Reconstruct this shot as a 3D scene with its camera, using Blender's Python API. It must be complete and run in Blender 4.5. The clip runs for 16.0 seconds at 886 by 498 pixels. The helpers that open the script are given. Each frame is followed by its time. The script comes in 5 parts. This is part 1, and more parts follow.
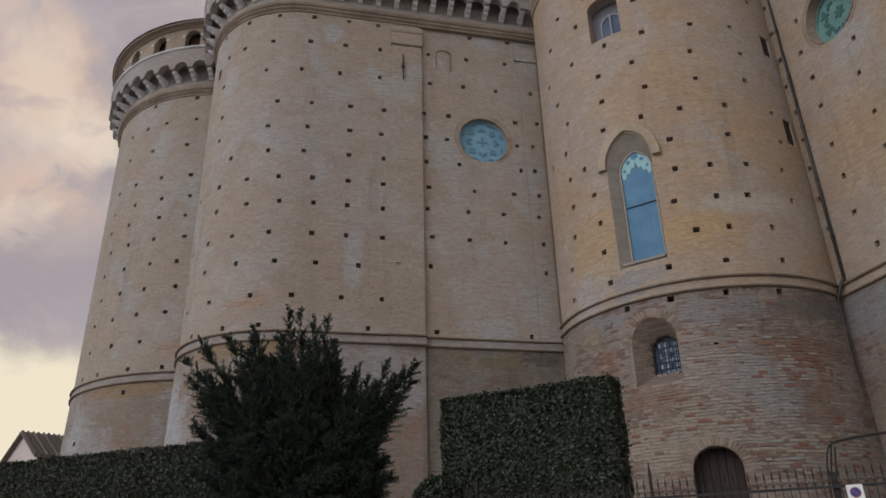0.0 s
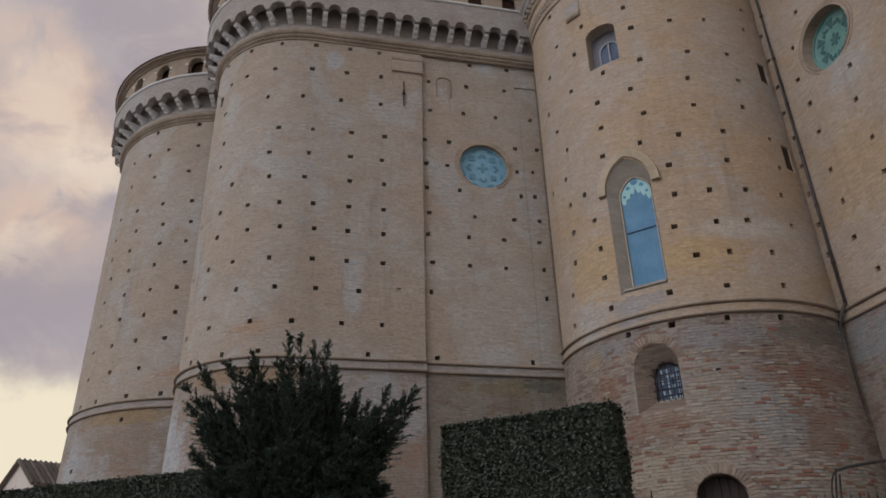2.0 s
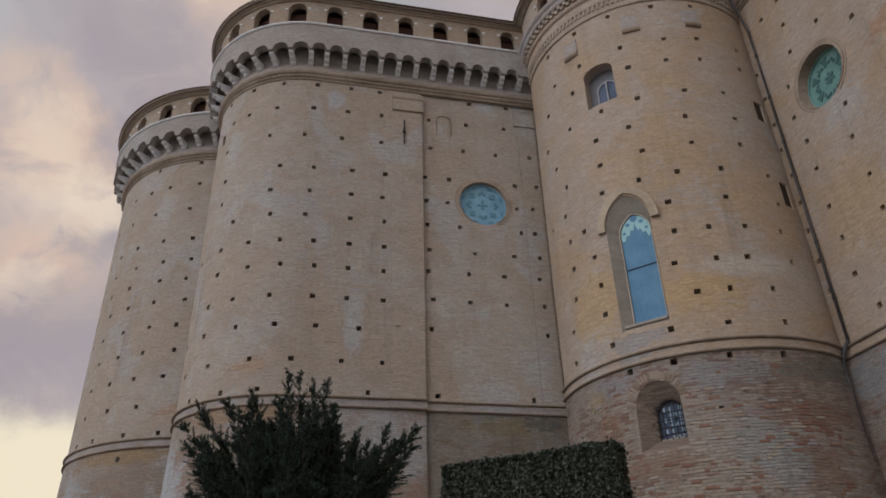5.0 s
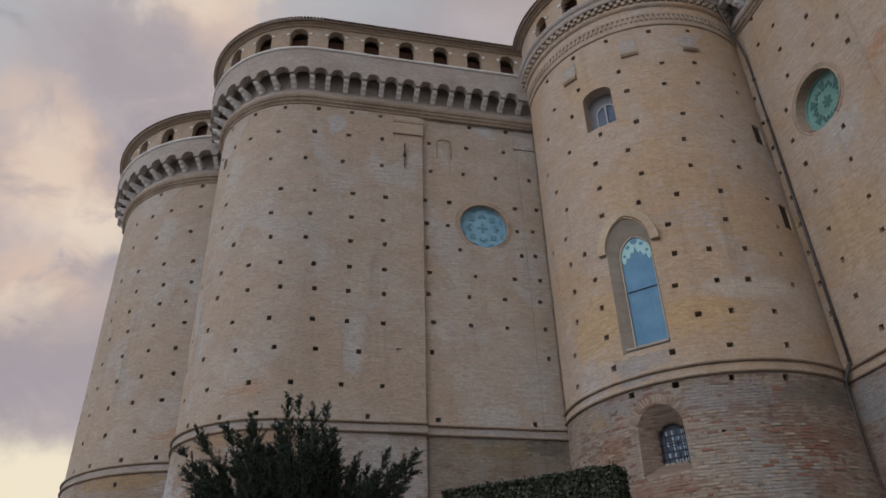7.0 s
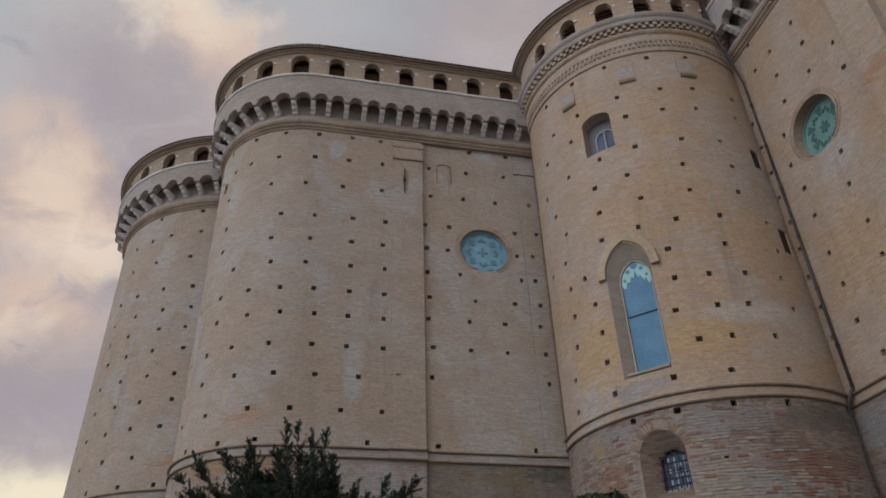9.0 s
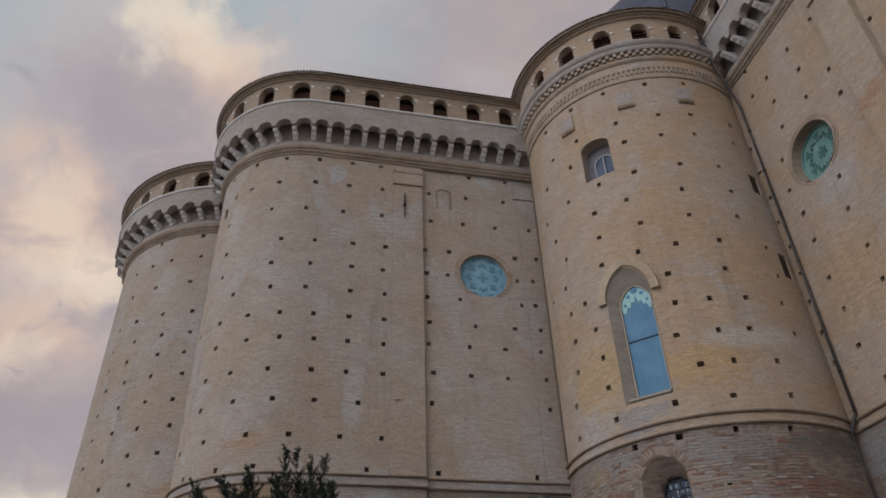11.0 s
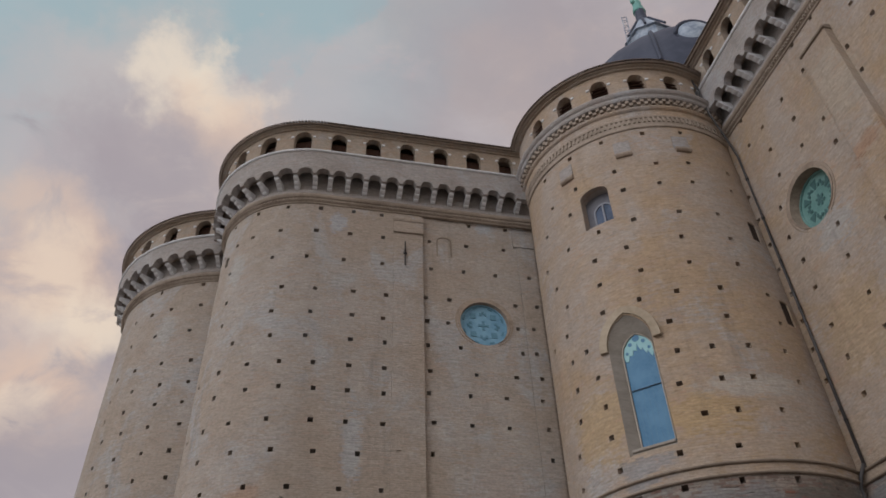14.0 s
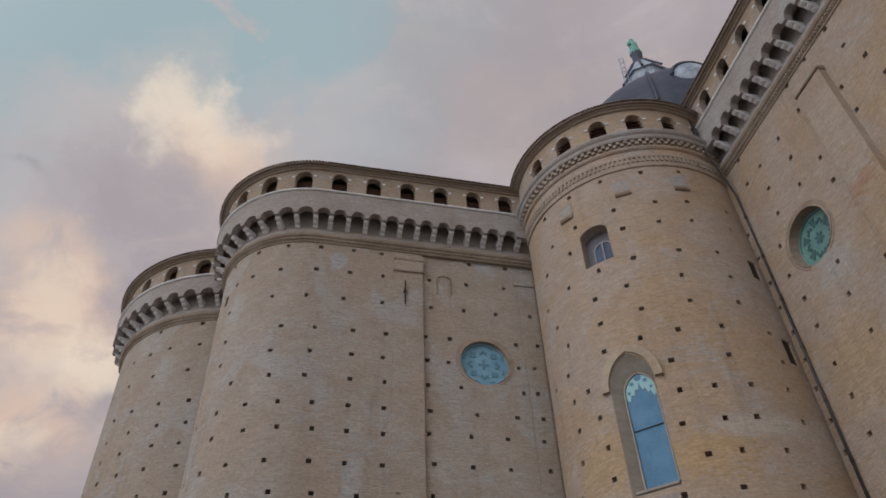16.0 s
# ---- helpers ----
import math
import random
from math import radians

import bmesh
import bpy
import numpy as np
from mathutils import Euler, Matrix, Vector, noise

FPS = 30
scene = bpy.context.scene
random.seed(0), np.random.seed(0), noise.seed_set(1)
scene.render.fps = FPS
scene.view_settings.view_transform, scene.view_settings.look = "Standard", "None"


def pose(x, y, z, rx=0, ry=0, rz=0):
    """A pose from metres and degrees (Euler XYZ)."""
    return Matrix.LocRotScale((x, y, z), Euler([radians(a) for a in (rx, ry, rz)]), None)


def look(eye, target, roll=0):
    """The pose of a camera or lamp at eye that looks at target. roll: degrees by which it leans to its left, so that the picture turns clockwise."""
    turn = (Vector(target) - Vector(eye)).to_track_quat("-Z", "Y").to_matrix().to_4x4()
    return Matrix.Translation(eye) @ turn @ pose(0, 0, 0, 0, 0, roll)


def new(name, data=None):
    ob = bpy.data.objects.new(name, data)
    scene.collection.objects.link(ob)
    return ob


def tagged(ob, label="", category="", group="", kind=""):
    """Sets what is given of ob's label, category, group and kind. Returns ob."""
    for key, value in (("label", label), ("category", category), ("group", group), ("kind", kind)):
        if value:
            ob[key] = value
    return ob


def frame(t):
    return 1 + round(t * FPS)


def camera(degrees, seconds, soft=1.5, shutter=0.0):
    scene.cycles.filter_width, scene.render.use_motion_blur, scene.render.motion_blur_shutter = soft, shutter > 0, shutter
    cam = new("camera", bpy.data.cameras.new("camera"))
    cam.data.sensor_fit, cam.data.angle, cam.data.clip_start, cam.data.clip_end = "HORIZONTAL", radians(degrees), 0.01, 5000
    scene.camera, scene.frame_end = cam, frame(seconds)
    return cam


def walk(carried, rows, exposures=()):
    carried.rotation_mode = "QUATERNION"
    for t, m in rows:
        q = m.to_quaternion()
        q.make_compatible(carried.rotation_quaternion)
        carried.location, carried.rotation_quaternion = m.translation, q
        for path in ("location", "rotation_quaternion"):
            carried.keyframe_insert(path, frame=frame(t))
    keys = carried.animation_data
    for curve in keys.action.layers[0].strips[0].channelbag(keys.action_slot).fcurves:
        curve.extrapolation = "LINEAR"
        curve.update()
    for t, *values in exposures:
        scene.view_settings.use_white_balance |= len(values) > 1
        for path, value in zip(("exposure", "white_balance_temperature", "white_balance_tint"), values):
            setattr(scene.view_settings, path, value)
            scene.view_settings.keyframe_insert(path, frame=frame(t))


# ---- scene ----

# ---------------------------------------------------------------- camera
# A camera on one spot that tilts slowly upwards.
EYE = (0.0, 0.0, 1.6)
cam = camera(63.2, 16.0, soft=1.7)
ROWS = [
    (0.0, 114.36, 1.38, 0.62),
    (0.5, 114.88, 1.39, 0.63),
    (1.0, 115.38, 1.39, 0.63),
    (1.5, 115.85, 1.41, 0.66),
    (2.0, 116.39, 1.41, 0.67),
    (2.5, 116.97, 1.45, 0.71),
    (3.0, 117.54, 1.45, 0.72),
    (3.5, 118.08, 1.45, 0.71),
    (4.0, 118.53, 1.47, 0.72),
    (6.5, 120.62, 1.50, 0.76),
    (7.0, 121.14, 1.53, 0.79),
    (7.5, 121.70, 1.55, 0.80),
    (8.0, 122.27, 1.54, 0.80),
    (8.5, 122.72, 1.57, 0.81),
    (9.0, 123.10, 1.57, 0.81),
    (11.5, 125.79, 1.62, 0.83),
    (12.0, 126.58, 1.65, 0.86),
    (12.5, 127.27, 1.64, 0.89),
    (13.0, 127.80, 1.66, 0.91),
    (13.5, 128.28, 1.68, 0.93),
    (14.0, 128.89, 1.68, 0.93),
    (14.5, 129.73, 1.71, 0.95),
    (15.0, 130.52, 1.73, 0.98),
    (15.5, 131.29, 1.73, 0.97),
    (16.0, 131.96, 1.73, 0.98),
]
walk(cam, [(t, pose(*EYE, rx, ry, rz)) for t, rx, ry, rz in ROWS])

# ---------------------------------------------------------------- node helper
class Nodes:
    """A small wrapper that builds node trees."""

    def __init__(self, tree):
        self.tree = tree

    def add(self, kind, ins=None, **props):
        n = self.tree.nodes.new(kind)
        if "operation" in props:
            n.operation = props["operation"]
        if "use_clamp" in props:
            n.use_clamp = props["use_clamp"]
        if "data_type" in props:
            n.data_type, n.blend_type = props["data_type"], props["blend_type"]
        if "interpolation_type" in props:
            n.interpolation_type = props["interpolation_type"]
        if "uv_map" in props:
            n.uv_map = props["uv_map"]
        for k, v in (ins or {}).items():
            self.put(n.inputs[k], v)
        return n

    def put(self, socket, v):
        if isinstance(v, bpy.types.NodeSocket):
            self.tree.links.new(v, socket)
        elif isinstance(v, (tuple, list)) and len(v) == 3 and socket.type == "RGBA":
            socket.default_value = (*v, 1)
        else:
            socket.default_value = v

    def math(self, op, a, b=0.0, clamp=False):
        n = self.add("ShaderNodeMath", operation=op, use_clamp=clamp)
        self.put(n.inputs[0], a)
        self.put(n.inputs[1], b)
        return n.outputs[0]

    def mix(self, fac, a, b, blend="MIX"):
        n = self.add("ShaderNodeMix", data_type="RGBA", blend_type=blend)
        self.put(n.inputs[0], fac)
        self.put(n.inputs[6], a)
        self.put(n.inputs[7], b)
        return n.outputs[2]

    def noise(self, vec, scale, detail=4.0, rough=0.55, distort=0.0):
        n = self.add("ShaderNodeTexNoise", {"Scale": scale, "Detail": detail, "Roughness": rough, "Distortion": distort})
        self.put(n.inputs["Vector"], vec)
        return n.outputs["Fac"]

    def ramp(self, fac, lo, hi):
        n = self.add("ShaderNodeMapRange", {"From Min": lo, "From Max": hi}, interpolation_type="SMOOTHSTEP")
        self.put(n.inputs["Value"], fac)
        return n.outputs["Result"]

    def scaled(self, vec, sx, sy, sz):
        n = self.add("ShaderNodeMapping", {"Scale": (sx, sy, sz)})
        self.put(n.inputs["Vector"], vec)
        return n.outputs["Vector"]


# ---------------------------------------------------------------- world and sun
SUN_AZ, SUN_EL = -132.0, 26.0   # compass bearing from +y (clockwise) and height of the veiled sun


def way(az, el):
    a, e = radians(az), radians(el)
    return (math.sin(a) * math.cos(e), math.cos(a) * math.cos(e), math.sin(e))


def make_world():
    w = bpy.data.worlds.new("evening_sky")
    w.use_nodes = True
    scene.world = w
    w.node_tree.nodes.clear()
    n = Nodes(w.node_tree)
    d = n.add("ShaderNodeTexCoord").outputs["Generated"]
    sep = n.add("ShaderNodeSeparateXYZ", {"Vector": d})
    z = sep.outputs["Z"]

    def blob(az, el, width):
        """1 in a direction, falling softly to 0 at width degrees from it."""
        dot = n.add("ShaderNodeVectorMath", operation="DOT_PRODUCT")
        n.put(dot.inputs[0], wobble)
        dot.inputs[1].default_value = way(az, el)
        return n.math("MULTIPLY", n.ramp(dot.outputs["Value"], math.cos(radians(width)), 1.0), torn)

    # directions shaken by noise, so that cloud edges billow
    tex = n.add("ShaderNodeTexNoise", {"Vector": d, "Scale": 5.0, "Detail": 9.0, "Roughness": 0.62})
    off = n.add("ShaderNodeVectorMath", operation="MULTIPLY_ADD")
    n.put(off.inputs[0], tex.outputs["Color"])
    off.inputs[1].default_value = (0.26, 0.26, 0.26)
    off.inputs[2].default_value = (-0.13, -0.13, -0.13)
    addv = n.add("ShaderNodeVectorMath", operation="ADD")
    n.put(addv.inputs[0], d)
    n.put(addv.inputs[1], off.outputs["Vector"])
    norm = n.add("ShaderNodeVectorMath", operation="NORMALIZE")
    n.put(norm.inputs[0], addv.outputs["Vector"])
    wobble = norm.outputs["Vector"]
    torn = n.ramp(n.noise(n.scaled(d, 1.0, 1.0, 1.9), 7.0, 8.0, 0.62, 0.6), 0.26, 0.52)

    sky = n.add("ShaderNodeTexSky")
    sky.sky_type, sky.sun_disc, sky.dust_density = "NISHITA", False, 2.0
    sky.sun_elevation, sky.sun_rotation = radians(SUN_EL), radians(SUN_AZ)
    clear = n.mix(1.0, sky.outputs["Color"], (0.085, 0.085, 0.08), "MULTIPLY")

    soft = n.noise(n.scaled(d, 1.0, 1.0, 1.6), 2.2, 8.0, 0.55, 0.3)
    fine = n.noise(n.scaled(d, 1.0, 1.0, 1.5), 6.5, 8.0, 0.6, 0.2)
    # veil of cloud: mauve grey to peach
    veil = n.mix(n.ramp(soft, 0.36, 0.66), CLOUD_GREY, CLOUD_PALE)
    veil = n.mix(n.math("MULTIPLY", n.ramp(fine, 0.45, 0.72), 0.45), veil, CLOUD_PEACH)
    col = veil
    # clear patch high up, with its teal tint, thinning out towards the church
    spots = [blob(az, el, wide) for az, el, wide in ((-47, 56, 13), (-37, 55, 10), (-29, 57, 10), (-39, 49, 8), (-48, 47, 9), (-26, 53.5, 6.5), (-20, 60, 8))]
    gap = spots[0]
    for other in spots[1:]:
        gap = n.math("MAXIMUM", gap, other)
    thin = n.math("MAXIMUM", n.math("MULTIPLY", blob(-14, 60, 17), 0.6), n.math("MULTIPLY", blob(-43, 41.5, 10), 0.7))
    col = n.mix(n.math("MAXIMUM", n.ramp(gap, 0.0, 0.6), thin), col, n.mix(0.85, clear, SKY_TEAL))
    # heaps, lit edges, dark bellies: (bearing, height, width, weight, tone)
    for az, el, wide, k, tone in (
            (-31, 46.5, 6.5, 0.85, CLOUD_HEAP), (-25.5, 46.5, 5.5, 0.85, CLOUD_HEAP), (-37, 44, 6, 0.6, CLOUD_PALE), (-30.5, 49.2, 2.6, 0.75, CLOUD_CREAM), (-23.5, 49.6, 2.8, 0.95, CLOUD_CREAM),
            (-24, 47.0, 3.2, 0.6, CLOUD_PEACH), (-16, 51.5, 4.0, 0.5, CLOUD_PALE), (8, 52, 3.5, 0.25, CLOUD_PEACH), (6, 57, 9, 0.6, CLOUD_GREY), (20, 54, 9, 0.6, CLOUD_GREY), (-20, 44.5, 3.5, 0.5, CLOUD_PEACH),
            (-29, 39.5, 7, 0.85, CLOUD_DARK), (-33, 42, 5, 0.5, CLOUD_DARK), (-39, 38.2, 5, 0.7, CLOUD_PALE), (-36.3, 34.8, 4.6, 0.75, CLOUD_PEACH), (-32.3, 32.0, 4.4, 0.8, CLOUD_PEACH), (-34.5, 33.2, 3.0, 0.45, CLOUD_CREAM), (-29.8, 30.6, 3.2, 0.75, CLOUD_CREAM),
            (-34.5, 28.0, 3.6, 0.65, CLOUD_PALE), (-32, 25.0, 4.6, 1.0, CLOUD_PEACH), (-33.3, 23.6, 2.2, 0.6, CLOUD_CREAM), (-32, 18.6, 5.2, 0.85, CLOUD_DARK), (-28.6, 21, 3.5, 0.6, CLOUD_GREY), (-28.4, 15.2, 1.6, 0.45, CLOUD_GREY)):
        col = n.mix(n.math("MULTIPLY", n.math("POWER", blob(az, el, wide * 1.45), 1.3), k * 0.85), col, tone)
    low = n.ramp(n.math("ADD", z, n.math("MULTIPLY", n.math("SUBTRACT", fine, 0.5), 0.14)), 0.285, 0.235)
    col = n.mix(low, col, HORIZON)
    # the bright half of the sky lies behind the camera, round the veiled sun
    glow = n.add("ShaderNodeVectorMath", operation="DOT_PRODUCT")
    n.put(glow.inputs[0], d)
    glow.inputs[1].default_value = way(SUN_AZ, SUN_EL)
    col = n.mix(n.ramp(glow.outputs["Value"], 0.32, 1.0), col, SUN_VEIL)
    bg = n.add("ShaderNodeBackground", {"Color": col, "Strength": 1.0})
    out = n.add("ShaderNodeOutputWorld")
    w.node_tree.links.new(bg.outputs[0], out.inputs[0])


CLOUD_GREY, CLOUD_PALE = (0.375, 0.335, 0.36), (0.50, 0.455, 0.47)
CLOUD_HEAP = (0.56, 0.49, 0.47)
CLOUD_PEACH, CLOUD_CREAM = (0.70, 0.52, 0.42), (0.86, 0.74, 0.60)
CLOUD_DARK, SKY_TEAL, HORIZON = (0.36, 0.32, 0.355), (0.39, 0.50, 0.535), (0.87, 0.78, 0.60)
SUN_VEIL = (1.04, 1.055, 1.115)
make_world()

sun = new("sun", bpy.data.lights.new("sun", "SUN"))
sun.data.energy, sun.data.angle, sun.data.color = 0.71, radians(35), (1.0, 0.98, 0.975)
sun.matrix_world = look([60 * c for c in way(SUN_AZ, SUN_EL)], (0, 0, 0))


# ---------------------------------------------------------------- materials
def material(name, rough=0.85, metal=0.0, spec=0.3):
    m = bpy.data.materials.new(name)
    m.use_nodes = True
    n = Nodes(m.node_tree)
    b = m.node_tree.nodes["Principled BSDF"]
    b.inputs["Roughness"].default_value, b.inputs["Metallic"].default_value = rough, metal
    b.inputs["Specular IOR Level"].default_value = spec
    return m, n, b


def bump(n, b, height, strength, dist):
    node = n.add("ShaderNodeBump", {"Strength": strength, "Distance": dist})
    n.put(node.inputs["Height"], height)
    n.put(b.inputs["Normal"], node.outputs["Normal"])


def brick_material(name, tones, mortar, blotch, row=0.085, length=0.30, relief=0.8, patch=0.9, stain=0.3, joints=0.4, redness=0.4, wash_at=0.54, ragged=0.68, patches=(), open_at=0.66, cover=0.75):
    """Old brickwork laid out in the surface's own metres. tones: pale, tan, brown, red; bricks take them singly and in ragged
    patches. blotch: the colour of lime wash and repairs. stain: dark runs and mould. patches: single repairs, stains and
    bare spots as (place along, height, half width, half height, colour)."""
    m, n, b = material(name, 0.92, 0.0, 0.12)
    pale, tan, brown, red = tones
    uv = n.add("ShaderNodeUVMap", uv_map="metres").outputs["UV"]
    wav = n.noise(uv, 0.45, 4.0)
    shake = n.noise(uv, 4.5, 3.0, 0.6)
    wob = n.add("ShaderNodeCombineXYZ", {"X": n.math("MULTIPLY", n.math("SUBTRACT", shake, 0.5), 0.16),
                                         "Y": n.math("ADD", n.math("MULTIPLY", n.math("SUBTRACT", wav, 0.5), 0.22), n.math("MULTIPLY", n.math("SUBTRACT", n.noise(uv, 3.1, 3.0, 0.6), 0.5), 0.07))})
    vec = n.add("ShaderNodeVectorMath", operation="ADD")
    n.put(vec.inputs[0], uv)
    n.put(vec.inputs[1], wob.outputs["Vector"])
    laid = vec.outputs["Vector"]
    bk = n.add("ShaderNodeTexBrick", {"Vector": laid, "Color1": (0, 0, 0), "Color2": (1, 1, 1), "Mortar": (0.5, 0.5, 0.5),
                                      "Scale": 1.0, "Mortar Size": 0.012, "Mortar Smooth": 0.4, "Bias": 0.0, "Brick Width": length, "Row Height": row})
    joint = bk.outputs["Fac"]
    rnd = n.add("ShaderNodeSeparateColor", {"Color": bk.outputs["Color"]}).outputs["Red"]
    big = n.noise(uv, 0.20, 6.0, 0.62, 0.5)
    mid = n.noise(n.scaled(uv, 0.8, 1.1, 1.0), patch, 7.0, ragged, 0.4)
    course = n.noise(n.scaled(laid, 1.1, 9.0, 1.0), 1.0, 4.0, 0.7)
    grit = n.noise(n.scaled(uv, 7.0, 14.0, 1.0), 1.0, 5.0, 0.72)
    one = n.math("ADD", n.math("MULTIPLY", rnd, 0.55), n.math("MULTIPLY", course, 0.45))
    # broad drift of tone, then ragged patches that follow the bricks
    col = n.mix(n.ramp(big, 0.40, 0.62), pale, tan)
    pick = n.math("ADD", mid, n.math("MULTIPLY", n.math("SUBTRACT", one, 0.5), 0.55))
    col = n.mix(n.ramp(pick, 0.54, 0.63), col, brown)
    pick = n.math("ADD", n.noise(uv, patch * 0.7, 7.0, ragged, 0.3), n.math("MULTIPLY", n.math("SUBTRACT", one, 0.5), 0.50))
    col = n.mix(n.math("MULTIPLY", n.ramp(pick, 0.58, 0.72), redness), col, red)
    wash = n.noise(n.scaled(uv, 1.0, 0.75, 1.0), 0.42, 8.0, 0.66, 0.8)
    wash = n.ramp(n.math("ADD", wash, n.math("MULTIPLY", n.math("SUBTRACT", course, 0.5), 0.25)), wash_at, wash_at + 0.14)
    col = n.mix(n.math("MULTIPLY", wash, 0.7), col, blotch)
    for pu, pv, ru, rv, shade in patches:
        rel = n.add("ShaderNodeVectorMath", operation="MULTIPLY_ADD")
        n.put(rel.inputs[0], uv)
        rel.inputs[1].default_value, rel.inputs[2].default_value = (1 / ru, 1 / rv, 0), (-pu / ru, -pv / rv, 0)
        dist = n.add("ShaderNodeVectorMath", operation="LENGTH")
        n.put(dist.inputs[0], rel.outputs["Vector"])
        edge = n.math("ADD", n.math("MULTIPLY", n.math("SUBTRACT", n.noise(uv, 1.3, 7.0, 0.7), 0.5), 2.2), n.math("MULTIPLY", n.math("SUBTRACT", one, 0.5), 0.9))
        col = n.mix(n.math("MULTIPLY", n.ramp(n.math("ADD", dist.outputs["Value"], edge), 1.1, 0.6), cover), col, shade)
    # every brick and course a little lighter or darker
    tone = n.mix(one, (0.74, 0.73, 0.72), (1.24, 1.23, 1.22))
    col = n.mix(1.0, col, tone, "MULTIPLY")
    # single bricks burnt redder, in short runs along the courses
    streak = n.noise(n.scaled(laid, 1.6, 10.5, 1.0), 1.0, 3.0, 0.6)
    col = n.mix(n.math("MULTIPLY", n.ramp(n.math("ADD", streak, n.math("MULTIPLY", rnd, 0.12)), 0.63, 0.76), 0.26 + 0.35 * redness), col, n.mix(1.0, red, (1.12, 1.0, 1.0), "MULTIPLY"))
    gap = n.math("MULTIPLY", joint, n.ramp(n.noise(n.scaled(uv, 1.0, 2.0, 1.0), 1.1, 6.0, 0.7), 0.28, 0.62))
    col = n.mix(n.math("MULTIPLY", gap, joints), col, mortar)
    # open joints and broken arrises
    open_joint = n.ramp(n.noise(n.scaled(laid, 2.6, 12.0, 1.0), 1.0, 4.0, 0.75), open_at, open_at + 0.12)
    col = n.mix(n.math("MULTIPLY", open_joint, 0.25 + 0.6 * stain), col, n.mix(1.0, col, (0.45, 0.42, 0.40), "MULTIPLY"))
    runs = n.ramp(n.noise(n.scaled(uv, 1.5, 0.10, 1.0), 1.0, 6.0, 0.65), 0.54, 0.74)
    mould = n.ramp(n.noise(n.scaled(uv, 0.6, 1.2, 1.0), 0.9, 8.0, 0.72, 0.5), 0.58, 0.72)
    dirt = n.math("MULTIPLY", n.math("MAXIMUM", runs, mould), stain)
    col = n.mix(dirt, col, n.mix(1.0, col, (0.45, 0.45, 0.44), "MULTIPLY"))
    col = n.mix(1.0, col, n.mix(n.ramp(grit, 0.3, 0.7), (0.84, 0.84, 0.84), (1.15, 1.145, 1.14)), "MULTIPLY")
    n.put(b.inputs["Base Color"], col)
    h = n.math("ADD", n.math("MULTIPLY", one, 0.6), n.math("MULTIPLY", grit, 0.8))
    h = n.math("SUBTRACT", n.math("SUBTRACT", h, n.math("MULTIPLY", gap, 0.7)), n.math("MULTIPLY", open_joint, 0.8))
    bump(n, b, h, relief, 0.035)
    return m


def plain_material(name, low, high, scale=6.0, rough=0.8, metal=0.0, spec=0.3, relief=0.3, dist=0.01, stretch=(1, 1, 1), island=0.0):
    """Two tones mixed by coarse and fine noise in object metres, with fine relief."""
    m, n, b = material(name, rough, metal, spec)
    ob = n.scaled(n.add("ShaderNodeTexCoord").outputs["Object"], *stretch)
    a = n.noise(ob, scale * 0.15, 4.0, 0.6)
    c = n.noise(ob, scale, 5.0, 0.65)
    f = n.math("ADD", n.math("MULTIPLY", a, 0.6), n.math("MULTIPLY", c, 0.4))
    if island:
        f = n.math("ADD", f, n.math("MULTIPLY", n.math("SUBTRACT", n.add("ShaderNodeNewGeometry").outputs["Random Per Island"], 0.5), island))
        f = n.math("ADD", f, n.math("MULTIPLY", n.math("SUBTRACT", n.add("ShaderNodeObjectInfo").outputs["Random"], 0.5), island))
    n.put(b.inputs["Base Color"], n.mix(n.ramp(f, 0.3, 0.7), low, high))
    if relief:
        bump(n, b, c, relief, dist)
    return m


UPPER_TONES = ((0.379, 0.34, 0.312), (0.36, 0.3, 0.251), (0.32, 0.271, 0.231), (0.325, 0.246, 0.201))
OCHRE_TONES = ((0.391, 0.332, 0.29), (0.396, 0.292, 0.2), (0.342, 0.273, 0.22), (0.342, 0.229, 0.165))
PALE_TONES = ((0.307, 0.274, 0.252), (0.27, 0.223, 0.189), (0.242, 0.186, 0.155), (0.251, 0.158, 0.126))
BASE_TONES = ((0.288, 0.251, 0.222), (0.246, 0.195, 0.163), (0.172, 0.126, 0.108), (0.172, 0.091, 0.074))
BRICK_UPPER = brick_material("brick_upper", UPPER_TONES, (0.32, 0.295, 0.27), (0.37, 0.375, 0.39), wash_at=0.51, patches=(
    (14.0, 23.2, 0.45, 0.55, (0.40, 0.42, 0.47)), (20.9, 24.0, 0.45, 0.5, (0.40, 0.42, 0.47)), (11.4, 10.75, 0.7, 0.3, (0.36, 0.25, 0.19)),
    (20.8, 11.3, 1.2, 1.0, (0.36, 0.31, 0.28)), (9.3, 21.0, 0.7, 0.9, (0.39, 0.38, 0.37)), (15.2, 12.5, 0.4, 1.6, (0.38, 0.39, 0.41))))
BRICK_OCHRE = brick_material("brick_ochre", OCHRE_TONES, (0.33, 0.29, 0.25), (0.37, 0.365, 0.37), patches=(
    (3.5, 11.8, 1.4, 1.4, (0.43, 0.31, 0.18)), (7.0, 11.3, 1.3, 0.8, (0.42, 0.30, 0.17)), (4.9, 10.0, 1.0, 0.35, (0.27, 0.27, 0.285)), (8.8, 12.1, 2.0, 0.45, (0.42, 0.39, 0.36))))
